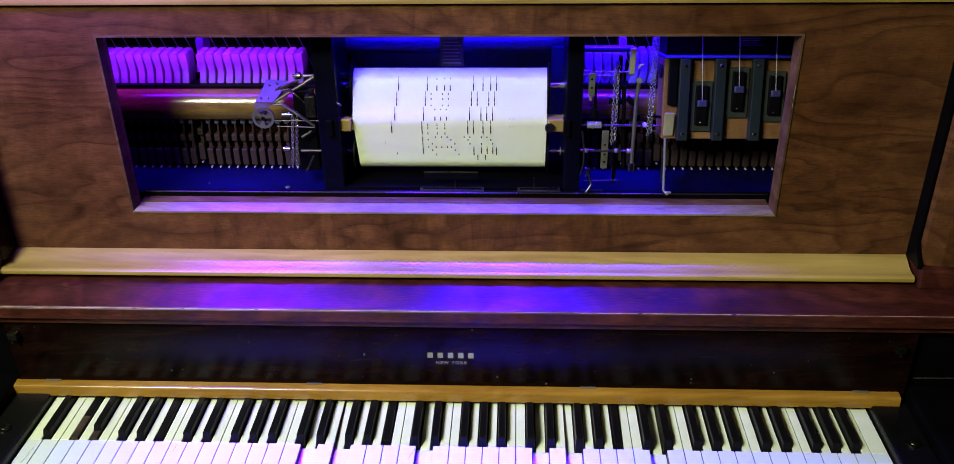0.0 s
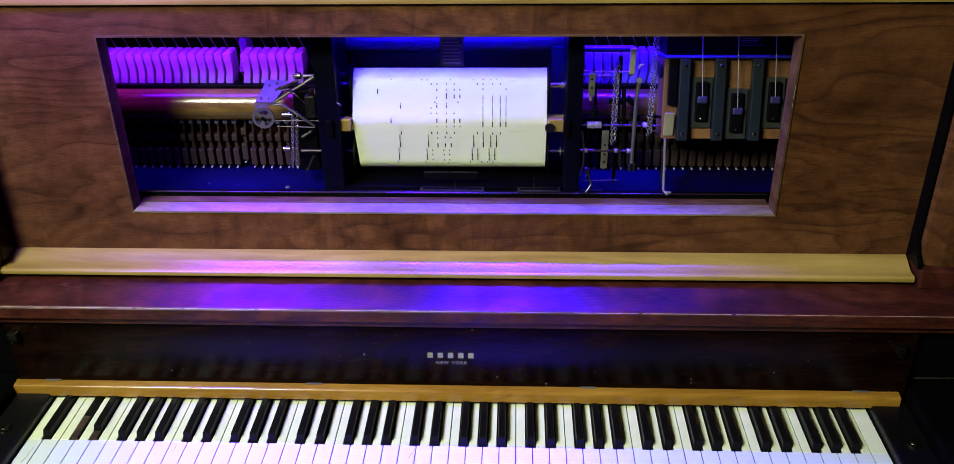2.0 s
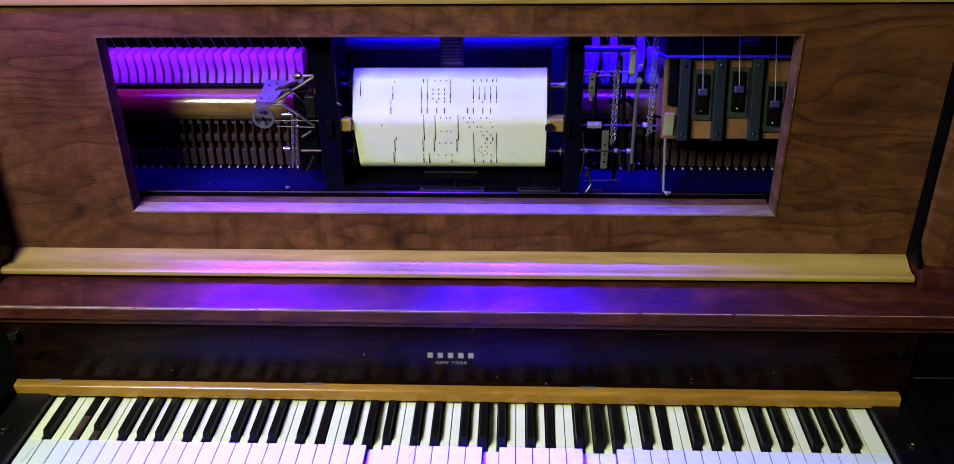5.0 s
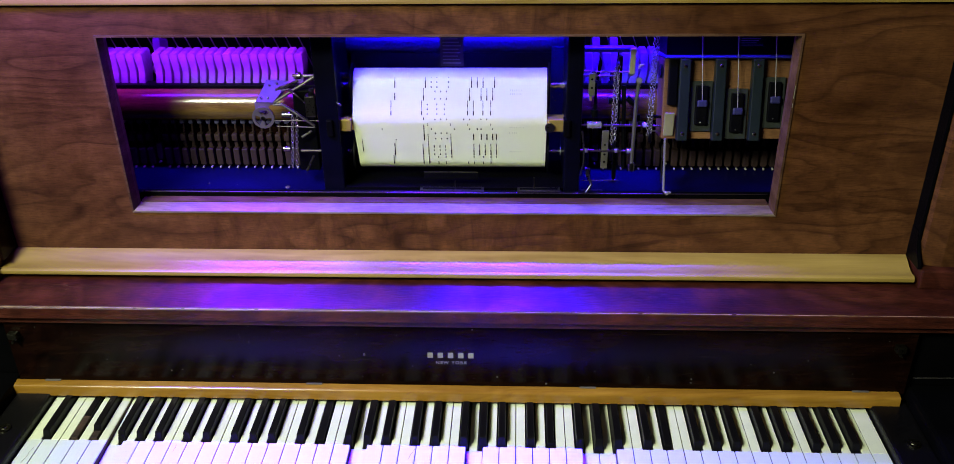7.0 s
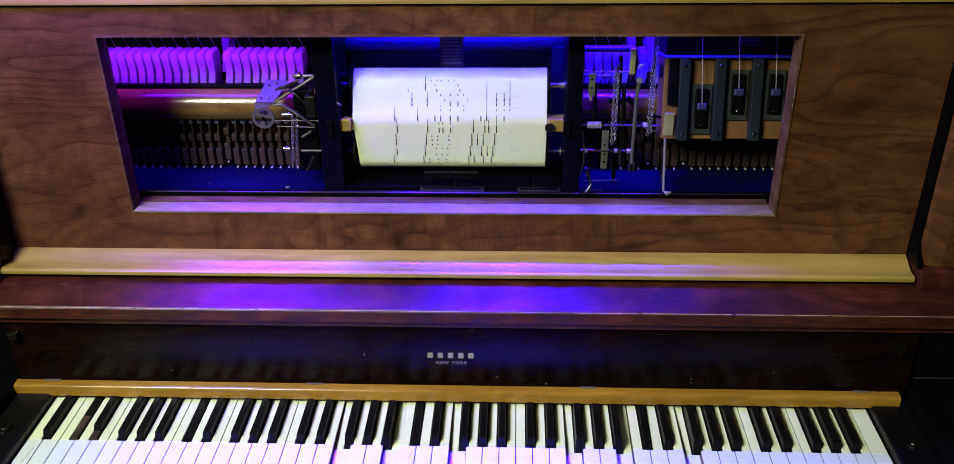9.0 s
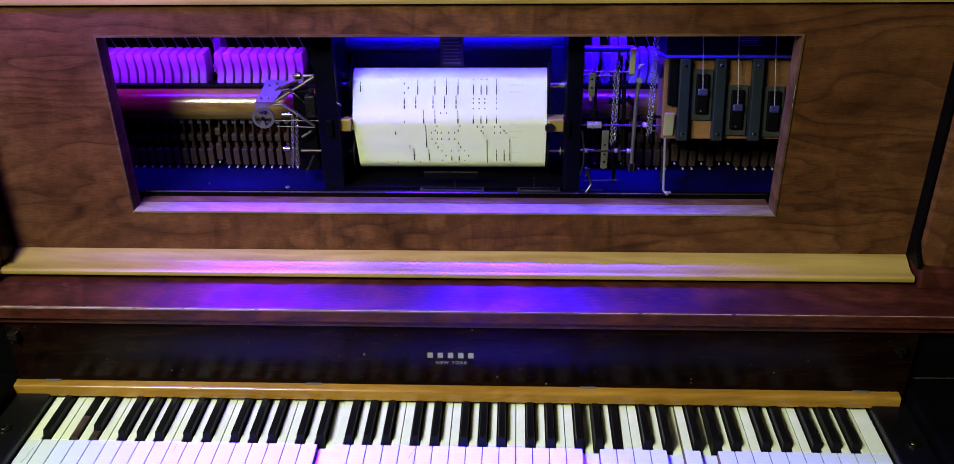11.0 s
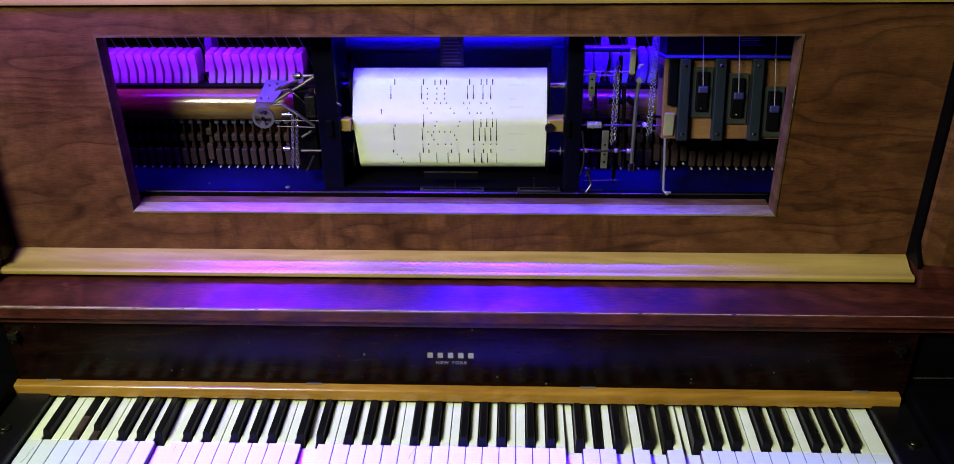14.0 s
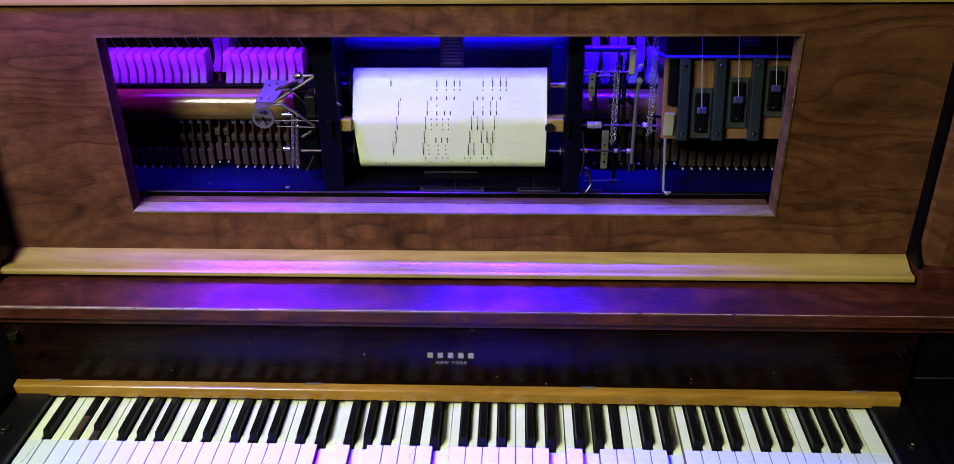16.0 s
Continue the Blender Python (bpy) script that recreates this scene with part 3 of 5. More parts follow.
def paper_run(s):
    """The same, with a sharp fold at the bar."""
    if s < -S_LEN:
        a = radians(S_ANG) - (-s - S_LEN) / SUP_R
        return SUP[0] + SUP_R * math.cos(a), SUP[1] + SUP_R * math.sin(a), (math.cos(a), math.sin(a))
    if s > T_LEN:
        a = radians(T_ANG) + (s - T_LEN) / TAK_R
        return TAK[0] + TAK_R * math.cos(a), TAK[1] + TAK_R * math.sin(a), (math.cos(a), math.sin(a))
    end, length, ang = (S_PT, S_LEN, S_ANG) if s < 0 else (T_PT, T_LEN, T_ANG)
    k = abs(s) / length
    return TRACK[0] + (end[0] - TRACK[0]) * k, TRACK[1] + (end[1] - TRACK[1]) * k, (math.cos(radians(ang)), math.sin(radians(ang)))


# notes of the roll, by key number: second at which the hole meets the bar, and its length in seconds
NOTES = {
    -2: "5.92+0.46 12.05+0.33",
    7: "2.98+0.17",
    9: "4.87+0.08 6.76+0.10 14.33+0.15",
    10: "-0.79+0.10",
    14: "-0.36+0.46 2.00+0.21 3.44+0.44 5.33+0.44 7.26+0.50 12.87+0.13 14.81+0.48 17.23+0.23",
    15: "3.92+0.48 5.80+0.45 13.37+0.46",
    16: "-1.17+0.07 0.10+0.46 4.37+0.12 6.36+0.05 7.78+0.23 8.18+0.46 9.08+0.45 10.56+0.15 12.79+0.05 13.87+0.08 15.29+0.44",
    17: "0.61+0.46 8.66+0.48 15.78+0.46",
    18: "1.09+0.48 12.64+0.06 16.26+0.48",
    19: "1.58+0.13 2.50+0.17 12.47+0.06 16.75+0.10",
    21: "11.01+0.07 11.49+0.36 11.99+0.06 12.30+0.06",
    23: "10.06+0.10 12.14+0.08",
    25: "9.58+0.46",
    27: "11.51+0.44",
    28: "9.08+0.45 11.97+0.90",
    30: "-1.14+0.64 -0.38+0.46 3.44+0.25 3.75+0.06 3.92+0.50 5.35+0.42 5.82+0.40 7.26+0.50 12.87+0.36 13.37+0.46 14.81+0.48",
    31: "0.10+0.46 4.37+0.94 6.36+0.61 7.12+0.08 7.76+0.40 10.99+0.46 13.85+0.47 14.64+0.05 15.29+0.44",
    32: "0.61+0.46 8.18+0.46 10.08+0.86 15.78+0.46",
    33: "-0.93+0.06 -0.65+0.06 -0.39+0.06 -0.22+0.06 -0.05+0.06 1.09+0.48 3.44+0.44 5.35+0.42 5.82+0.79 6.94+0.05 7.28+0.05 7.45+0.05 7.61+0.05 8.66+0.48 9.58+0.46 12.87+0.15 13.20+0.05 13.68+0.05 14.49+0.05 14.80+0.05 14.97+0.05 15.14+0.05 16.26+0.48",
    35: "-1.05+0.06 -0.79+0.06 0.60+0.05 0.79+0.05 0.96+0.05 1.60+0.08 2.33+0.05 2.50+0.05 3.29+0.05 6.78+0.05 8.18+0.05 8.34+0.05 8.51+0.05 10.39+0.05 10.60+0.10 13.53+0.05 14.34+0.05 15.76+0.05 15.94+0.05 16.11+0.05 16.77+0.13",
    36: "3.92+0.50 5.80+0.06 5.96+0.06 6.10+0.06 11.51+0.44 13.37+0.05 13.68+0.05",
    37: "-1.20+0.06 -0.93+0.06 -0.53+0.06 0.10+0.13 0.44+0.05 2.67+0.05 4.37+0.94 6.40+0.05 6.61+0.05 7.11+0.05 7.80+0.05 8.03+0.05 9.08+0.22 10.24+0.05 10.72+0.06 10.99+0.46 11.97+0.90 13.87+0.05 14.64+0.05 15.29+0.17",
    38: "-0.39+0.06 -0.22+0.06 -0.05+0.06 1.09+0.17 1.44+0.05 1.60+0.08 1.85+0.05 2.00+0.19 2.33+0.05 2.53+0.13 2.82+0.10 3.08+0.08 3.29+0.05 3.77+0.05 5.35+0.17 5.68+0.06 7.28+0.05 7.45+0.05 7.61+0.05 8.18+0.05 8.34+0.05 8.51+0.05 10.06+0.08 10.39+0.05 10.60+0.10 10.85+0.07 13.20+0.05 14.03+0.05 14.80+0.05 14.97+0.05 15.14+0.05 15.94+0.05 16.11+0.05 16.26+0.17 16.57+0.05 16.77+0.13 17.08+0.05 17.21+0.25",
    39: "4.25+0.05 5.80+0.06 5.96+0.06 6.10+0.06 8.66+0.17 8.99+0.05 13.68+0.05",
    40: "-0.93+0.06 -0.53+0.06 0.10+0.13 0.44+0.05 4.70+0.05 5.18+0.05 6.40+0.05 6.61+0.05 7.11+0.05 7.80+0.05 8.03+0.05 9.08+0.20 9.41+0.05 9.57+0.05 9.93+0.05 10.39+0.05 10.60+0.10 11.34+0.05 14.64+0.05 15.29+0.17",
    41: "0.60+0.05 0.79+0.05 0.96+0.05 8.66+0.17 8.99+0.05 15.76+0.05 15.94+0.05 16.11+0.05",
    42: "-0.39+0.06 -0.22+0.06 -0.05+0.06 1.09+0.17 1.46+0.05 3.77+0.05 4.25+0.05 5.35+0.17 5.68+0.06 5.80+0.06 5.96+0.06 6.10+0.06 7.28+0.05 7.45+0.05 7.61+0.05 9.74+0.05 11.51+0.44 13.20+0.05 13.68+0.05 14.80+0.05 14.97+0.05 15.14+0.05 16.26+0.17",
    43: "-0.93+0.06 -0.53+0.06 0.10+0.13 0.44+0.05 1.60+0.08 1.85+0.05 2.00+0.19 2.33+0.05 2.53+0.15 2.82+0.21 3.10+0.05 3.29+0.05 4.70+0.05 5.18+0.05 6.40+0.05 6.61+0.05 7.11+0.05 7.80+0.05 8.03+0.05 11.34+0.05 11.97+0.90 14.64+0.05 15.29+0.17 16.77+0.13 17.08+0.05 17.23+0.23",
    44: "0.60+0.05 0.79+0.05 0.96+0.05 8.18+0.05 8.34+0.05 8.51+0.05 10.39+0.05 10.60+0.10 15.76+0.05 15.94+0.05 16.11+0.05",
    45: "-0.93+0.06 -0.65+0.06 1.09+0.17 1.46+0.05 3.44+0.17 3.77+0.05 4.25+0.05 4.70+0.05 5.18+0.05 5.68+0.08 5.82+0.79 6.94+0.05 8.66+0.17 8.99+0.05 9.08+0.20 9.41+0.05 9.58+0.17 9.93+0.05 12.87+0.15 13.20+0.05 13.68+0.05 14.49+0.05 16.26+0.17",
    47: "-1.05+0.06 -0.79+0.06 1.60+0.08 1.85+0.05 2.00+0.19 2.33+0.05 2.84+0.13 3.10+0.05 3.29+0.05 6.78+0.05 10.39+0.05 10.60+0.10 13.53+0.05 14.34+0.05 16.77+0.13 17.08+0.05 17.23+0.23",
    48: "3.92+0.50 11.51+0.44 13.37+0.05",
    49: "-1.20+0.06 2.67+0.05 4.37+0.94 9.08+0.20 9.58+0.17 9.93+0.05 10.23+0.06 10.72+0.06 10.99+0.46 11.97+0.90 13.87+0.05",
    50: "1.85+0.05 2.00+0.19 2.84+0.13 3.10+0.05 10.06+0.08 10.85+0.10 14.03+0.05 17.08+0.05 17.23+0.23",
    52: "-0.53+0.06 5.18+0.05 7.11+0.05 9.41+0.05 9.57+0.05 9.93+0.05 14.64+0.05",
    54: "-0.65+0.06 -0.38+0.49 5.01+0.05 5.35+0.17 6.94+0.05 7.26+0.50 9.74+0.05 12.87+0.17 14.49+0.05 14.81+0.48",
    55: "-0.79+0.06 -0.53+0.06 0.10+0.46 4.84+0.05 5.18+0.05 6.78+0.05 7.11+0.05 7.76+0.40 14.34+0.05 14.64+0.05 15.29+0.44",
    56: "0.61+0.46 8.18+0.46 15.78+0.46",
    57: "-1.19+0.31 -0.38+0.49 1.09+0.48 3.44+1.22 5.01+0.05 5.35+0.17 5.68+0.06 5.80+0.43 6.38+0.23 7.26+0.50 8.66+0.48 10.99+0.29 11.48+0.05 11.65+0.05 11.80+0.05 11.97+0.33 12.45+0.58 13.20+0.05 13.35+0.79 14.81+0.48 16.26+0.48",
    59: "-1.38+0.21 0.61+0.46 1.60+0.08 3.29+0.05 4.84+0.05 6.78+0.05 8.18+0.46 10.84+0.06 14.34+0.05 15.78+0.46 16.77+0.13",
    60: "3.94+0.05 5.80+0.43 11.48+0.05 11.65+0.05 11.80+0.05 13.35+0.48",
    61: "-1.14+0.26 -0.79+0.06 -0.53+0.06 0.10+0.46 3.85+0.05 4.08+0.05 4.70+0.05 4.84+0.05 5.18+0.05 6.38+0.23 6.78+0.05 7.11+0.05 7.76+0.40 9.08+0.20 10.72+0.06 10.99+0.29 11.97+0.33 12.45+0.42 13.85+0.31 14.34+0.05 14.64+0.05 15.29+0.44",
    62: "-0.38+0.49 1.09+0.60 1.86+1.09 3.12+0.05 3.29+0.05 3.44+0.17 3.77+0.05 4.53+0.05 5.35+0.17 5.68+0.06 7.26+0.50 8.18+0.46 10.60+0.10 10.84+0.06 12.87+0.17 13.20+0.05 14.81+0.48 15.78+0.33 16.26+0.33 16.77+0.13 17.08+0.05 17.21+0.36",
    63: "-1.38+0.21 3.92+0.05 4.25+0.05 5.80+0.43 8.66+0.48 11.48+0.05 11.65+0.05 11.80+0.05 13.35+0.48",
    64: "-1.14+0.26 -0.53+0.06 0.10+0.46 3.83+0.05 4.08+0.05 4.36+0.13 4.70+0.05 5.18+0.05 6.38+0.23 7.11+0.05 7.76+0.40 9.08+1.31 10.99+0.29 11.97+0.33 12.45+0.42 13.85+0.31 14.64+0.05 15.29+0.44",
    65: "0.61+0.46 8.66+0.48",
    66: "-0.65+0.06 -0.38+0.49 1.09+0.48 3.44+0.17 3.77+0.05 4.25+0.05 4.53+0.05 5.01+0.05 5.35+0.17 5.68+0.06 5.80+0.43 6.94+0.05 7.26+0.50 12.87+0.17 13.20+0.05 13.35+0.48 14.49+0.05 14.81+0.48 16.26+0.48",
    67: "-1.14+0.26 -0.79+0.06 0.10+0.46 1.58+0.10 1.86+1.09 3.29+0.05 4.36+0.13 4.84+0.05 6.38+0.23 6.78+0.05 7.76+0.40 13.85+0.31 14.34+0.05 15.29+0.44 16.77+0.13 17.08+0.05 17.21+0.36",
    68: "0.61+0.46 8.18+0.46 10.60+0.10 10.84+0.06 15.78+0.46",
    69: "-1.19+0.31 1.09+0.48 3.44+1.22 5.68+0.06 5.80+0.43 6.38+0.23 8.66+0.62 9.41+0.05 9.58+0.44 10.99+0.29 11.48+0.05 11.65+0.05 11.80+0.05 11.97+0.90 13.20+0.05 13.35+0.79 16.26+0.48",
    71: "1.58+0.10 1.86+1.09 3.29+0.05 10.60+0.10 10.84+0.06 16.77+0.13 17.08+0.05 17.21+0.36",
    73: "9.08+0.20 9.41+0.05 9.58+0.44 10.72+0.06",
    74: "1.86+1.09 3.12+0.05 10.60+0.10 17.08+0.05 17.21+0.36",
    76: "9.41+0.05 9.58+0.84",
}
SONG = {n: [tuple(float(v) for v in e.split("+")) for e in text.split()] for n, text in NOTES.items()}
SLOT = 0.12
music_roll = thing("music_roll", "white perforated paper music roll winding over a brass bar", "paper roll")
ROWS = []


def build_roll():
    # one sheet of paper, round the supply spool, over the bar and round the take-up spool
    ss = [-S_LEN - SUP_R * radians(a) for a in range(330, 0, -10)] + [-S_LEN, -S_LEN * 0.5] + [0.002 * i for i in range(-7, 8)] + [T_LEN * 0.5, T_LEN] + [T_LEN + TAK_R * radians(a) for a in range(10, 331, 10)]
    bm = bmesh.new()
    last = None
    for s in ss:
        y, z, nrm = paper_at(s)
        inset = 0.004 * max(0.0, min(1.0, s / T_LEN))
        pair = [bm.verts.new((ROLL_X0 + inset, y, z)), bm.verts.new((ROLL_X1 - inset * 0.2, y, z))]
        if last:
            bm.faces.new((last[0], last[1], pair[1], pair[0]))
        last = pair
    bmesh.ops.solidify(bm, geom=list(bm.faces), thickness=0.0003)
    part("paper", bm, PAPER, music_roll, "cream paper sheet", smooth=True)
    for c, r, x0, x1 in ((SUP, SUP_R, ROLL_X0, ROLL_X1), (TAK, TAK_R, ROLL_X0 + 0.004, ROLL_X1 - 0.001)):
        part("core", rod(bmesh.new(), (x0, *c), (x1, *c), r - 0.001, 40), PAPER, music_roll)
    # punched holes as shade-coloured slips, in short rows that travel with the paper
    first, last = -1.35, 18.0
    k = math.floor(first / SLOT)
    while k * SLOT < last:
        t0, t1 = k * SLOT, (k + 1) * SLOT
        bm, count = bmesh.new(), 0
        for n, holes in SONG.items():
            x = ROLL_XC + (n - 44.5) * 0.002822
            for a, d in holes:
                b = a + d
                if b <= t0 or a >= t1:
                    continue
                lo, hi = max(a, t0), min(b, t1)
                step = lo
                while step < hi - 0.004:
                    solid = step - a < 0.16 and d > 0.1 or d < 0.1
                    end = min(hi, step + (0.2 if solid else 0.022))
                    z0, z1 = (step - t0) * SPEED, (end - t0) * SPEED
                    w = 0.00068 if solid else 0.0005
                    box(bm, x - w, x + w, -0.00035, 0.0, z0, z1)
                    step = end + (0 if solid else 0.012)
                    count += 1
        rnd = random.Random(k)
        if rnd.random() < 0.16:
            for j in range(rnd.randint(3, 8)):
                u, have = ROLL_XC + 0.088 + j * 0.0032 + rnd.random() * 0.001, len(bm.faces)
                box(bm, u, u + 0.0013, -0.0002, 0.0, 0.001, 0.0035)
                bm.faces.ensure_lookup_table()
                for f in bm.faces[have:]:
                    f.material_index = 1
                count += 1
        if count:
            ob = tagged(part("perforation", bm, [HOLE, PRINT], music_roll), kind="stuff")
            ROWS.append((ob, t0))
        else:
            bm.free()
        k += 1


build_roll()


SPOOLS = []


def spools():
    bar = thing("tracker_bar", "brass tracker bar behind the paper", "tracker bar")
    prof = [(0.1735, 1.100), (0.1695, 1.112), (0.1692, 1.1172), (0.172, 1.1185), (0.190, 1.1185), (0.190, 1.100)]
    part("bar", prism(bmesh.new(), prof, "x", -0.1665, 0.1625, 0.0008), BRASS, bar, "polished brass bar")
    for x0, x1 in ((-0.1745, -0.1515), (0.1385, 0.1640)):
        part("end_block", boxed(x0, x1, 0.1565, 0.168, 1.1045, 1.1235, 0.0015), BRASS, bar, "brass end block")
    part("end_roller", rod(bmesh.new(), (0.1405, 0.1565, 1.1115), (0.1405, 0.153, 1.1115), 0.0072, 24), DULL_STEEL, bar, smooth=True)
    for name, c, r, label in (("supply_spool", SUP, 0.033, "upper spool with black flanges and a nickel spindle"), ("take_up_spool", TAK, 0.031, "lower spool with black flanges and a nickel spindle")):
        sp = thing(name, label, "spool", "spools of the music roll", at=(0, *c))
        thin = name == "take_up_spool"
        for x, s in ((ROLL_X0 - 0.003, -1), (ROLL_X1 + 0.003, 1)):
            bm = rod(bmesh.new(), (x - 0.0012, 0, 0), (x + 0.0012, 0, 0), r, 40)
            part("flange", bm, BLACK, sp, smooth=True)
            bm = rod(bmesh.new(), (x, 0, 0), (x + s * 0.0255, 0, 0), 0.0018 if thin else 0.0042, 16)
            rod(bm, (x + s * 0.008, 0, 0), (x + s * 0.011, 0, 0), 0.0038 if thin else 0.0052, 16)
            rod(bm, (x + s * 0.019, 0, 0), (x + s * 0.0205, 0, 0), 0.0060, 16)
            rod(bm, (x + s * 0.0195, 0.004, 0.004), (x + s * 0.0205, 0.004, 0.004), 0.0012, 8)
            part("spindle", bm, CHROME, sp, "nickel spindle", smooth=True)
        SPOOLS.append((sp, c, r))
    frame_box = thing("spool_box", "black spool box with two upright posts", "spool box")
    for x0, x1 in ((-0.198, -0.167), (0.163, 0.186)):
        part("post", boxed(x0, x1, 0.150, 0.30, 1.008, 1.331, 0.002), POST_BLUE_LIT, frame_box)
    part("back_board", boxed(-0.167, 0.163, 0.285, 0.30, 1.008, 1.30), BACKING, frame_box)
    # the blue light falling on this plate is in its colour
    part("bearing_plate", boxed(0.1435, 0.1625, 0.240, 0.246, 1.085, 1.205, 0.001), BLACK_BLUE_LIT, frame_box, "bearing plate with rivets, blue light put into its colour")
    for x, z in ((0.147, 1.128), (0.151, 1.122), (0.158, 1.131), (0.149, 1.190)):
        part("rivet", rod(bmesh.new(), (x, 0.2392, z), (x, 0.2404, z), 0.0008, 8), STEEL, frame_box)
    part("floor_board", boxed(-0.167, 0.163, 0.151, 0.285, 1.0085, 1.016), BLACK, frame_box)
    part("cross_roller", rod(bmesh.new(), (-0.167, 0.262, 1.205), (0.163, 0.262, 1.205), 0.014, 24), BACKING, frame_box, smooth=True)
    for x0, x1, z in ((-0.186, -0.176, 1.112), (0.160, 0.170, 1.112)):
        part("bar_clamp", boxed(x0, x1, 0.146, 0.165, z - 0.012, z + 0.014, 0.002), BLACK, frame_box)
    # hanging label with unreadable print
    lab = thing("paper_label", "small translucent label strip with faded print", "label")
    part("strip", boxed(-0.0205, 0.0135, 0.2120, 0.2124, 1.186, 1.262), LABEL, lab)
    for i in range(12):
        part("print_bar", boxed(-0.017, 0.010 - (i * 37 % 5) * 0.0012, 0.2114, 0.2119, 1.190 + i * 0.0052, 1.1915 + i * 0.0052), LABEL_PRINT, lab)
    # tempo scale on the floor of the box
    sc = thing("tempo_scale", "small metal tempo scale with a pointer", "scale")
    part("slot_plate", boxed(-0.052, 0.044, 0.1365, 0.149, 1.0165, 1.0185, 0.0006), DULL_STEEL, sc)
    part("slot", boxed(-0.048, 0.040, 0.140, 0.1455, 1.0184, 1.0189), BLACK, sc)
    part("pointer", rod(bmesh.new(), (0.001, 0.143, 1.0185), (0.001, 0.147, 1.030), 0.0011, 8), STEEL, sc)
    part("name_plate", boxed(-0.046, 0.035, 0.150, 0.1508, 1.030, 1.042, 0.0004), BLACK, sc)
    part("plate_rim", boxed(-0.046, 0.035, 0.1495, 0.1508, 1.0415, 1.0425), DULL_STEEL, sc)
    lv = thing("play_lever_plate", "small metal lever plate with an upright pin", "lever")
    part("slot_plate", boxed(0.094, 0.158, 0.1365, 0.149, 1.0165, 1.0185, 0.0006), DULL_STEEL, lv)
    part("slot", boxed(0.098, 0.154, 0.140, 0.1455, 1.0184, 1.0189), BLACK, lv)
    part("pin", rod(bmesh.new(), (0.119, 0.143, 1.0185), (0.119, 0.146, 1.036), 0.0012, 8), STEEL, lv)


LABEL_PRINT = plain("label_print", (0.22, 0.18, 0.30), 0.6)
spools()


# ---- hammers and action ----
ACT_X, ACT_P = 0.0135, 0.0139
HAMMERS, WIPPENS = {}, {}
action = thing("hammer_action", "row of white felt hammers and wooden wippens on a maple rail", "piano action")


def hammer_meshes():
    # head: wooden core with thick felt round the nose
    mid = [(0.056, -0.0024), (0.066, -0.0016), (0.075, 0.0002), (0.082, 0.0010), (0.090, 0.0006), (0.098, -0.0003), (0.104, -0.0007), (0.1080, -0.0008), (0.1098, -0.0008)]
    half = [0.0052, 0.0056, 0.0054, 0.0051, 0.0057, 0.0063, 0.0064, 0.0058, 0.0042]
    o = [(c - h, z) for (z, c), h in zip(mid, half)] + [(c + h, z) for (z, c), h in list(zip(mid, half))[::-1]]
    head = finish(prism(bmesh.new(), o, "y", -0.009, 0.026, 0.0014), "felt_head", FELT)
    shank = finish(rod(bmesh.new(), (0, -0.002, 0.0), (0, 0, 0.066), 0.0026, 8), "hammer", RED_FELT)
    wip = bmesh.new()
    box(wip, -0.0050, 0.0050, -0.012, 0.014, 0.010, 0.038, 0.0022)
    box(wip, -0.0030, 0.0030, -0.004, 0.006, 0.036, 0.052, 0.001)
    w1 = finish(wip, "wippen", ACTION_WOOD)
    jk = bmesh.new()
    box(jk, -0.0046, 0.0046, -0.010, 0.004, 0.050, 0.062, 0.002)
    rod(jk, (0.002, -0.004, 0.060), (0.002, -0.002, 0.076), 0.0016, 6)
    w2 = finish(jk, "jack", ACTION_WOOD)
    w3 = finish(box(bmesh.new(), -0.0014, 0.0014, -0.016, -0.010, 0.0060, 0.0085, 0.0008), "button", BUTTON)
    w4 = finish(box(bmesh.new(), -0.0042, 0.0042, -0.002, 0.012, 0.076, 0.086, 0.003), "damper_felt", DAMPER_BLUE_LIT)
    return head, shank, w1, w2, w3, w4


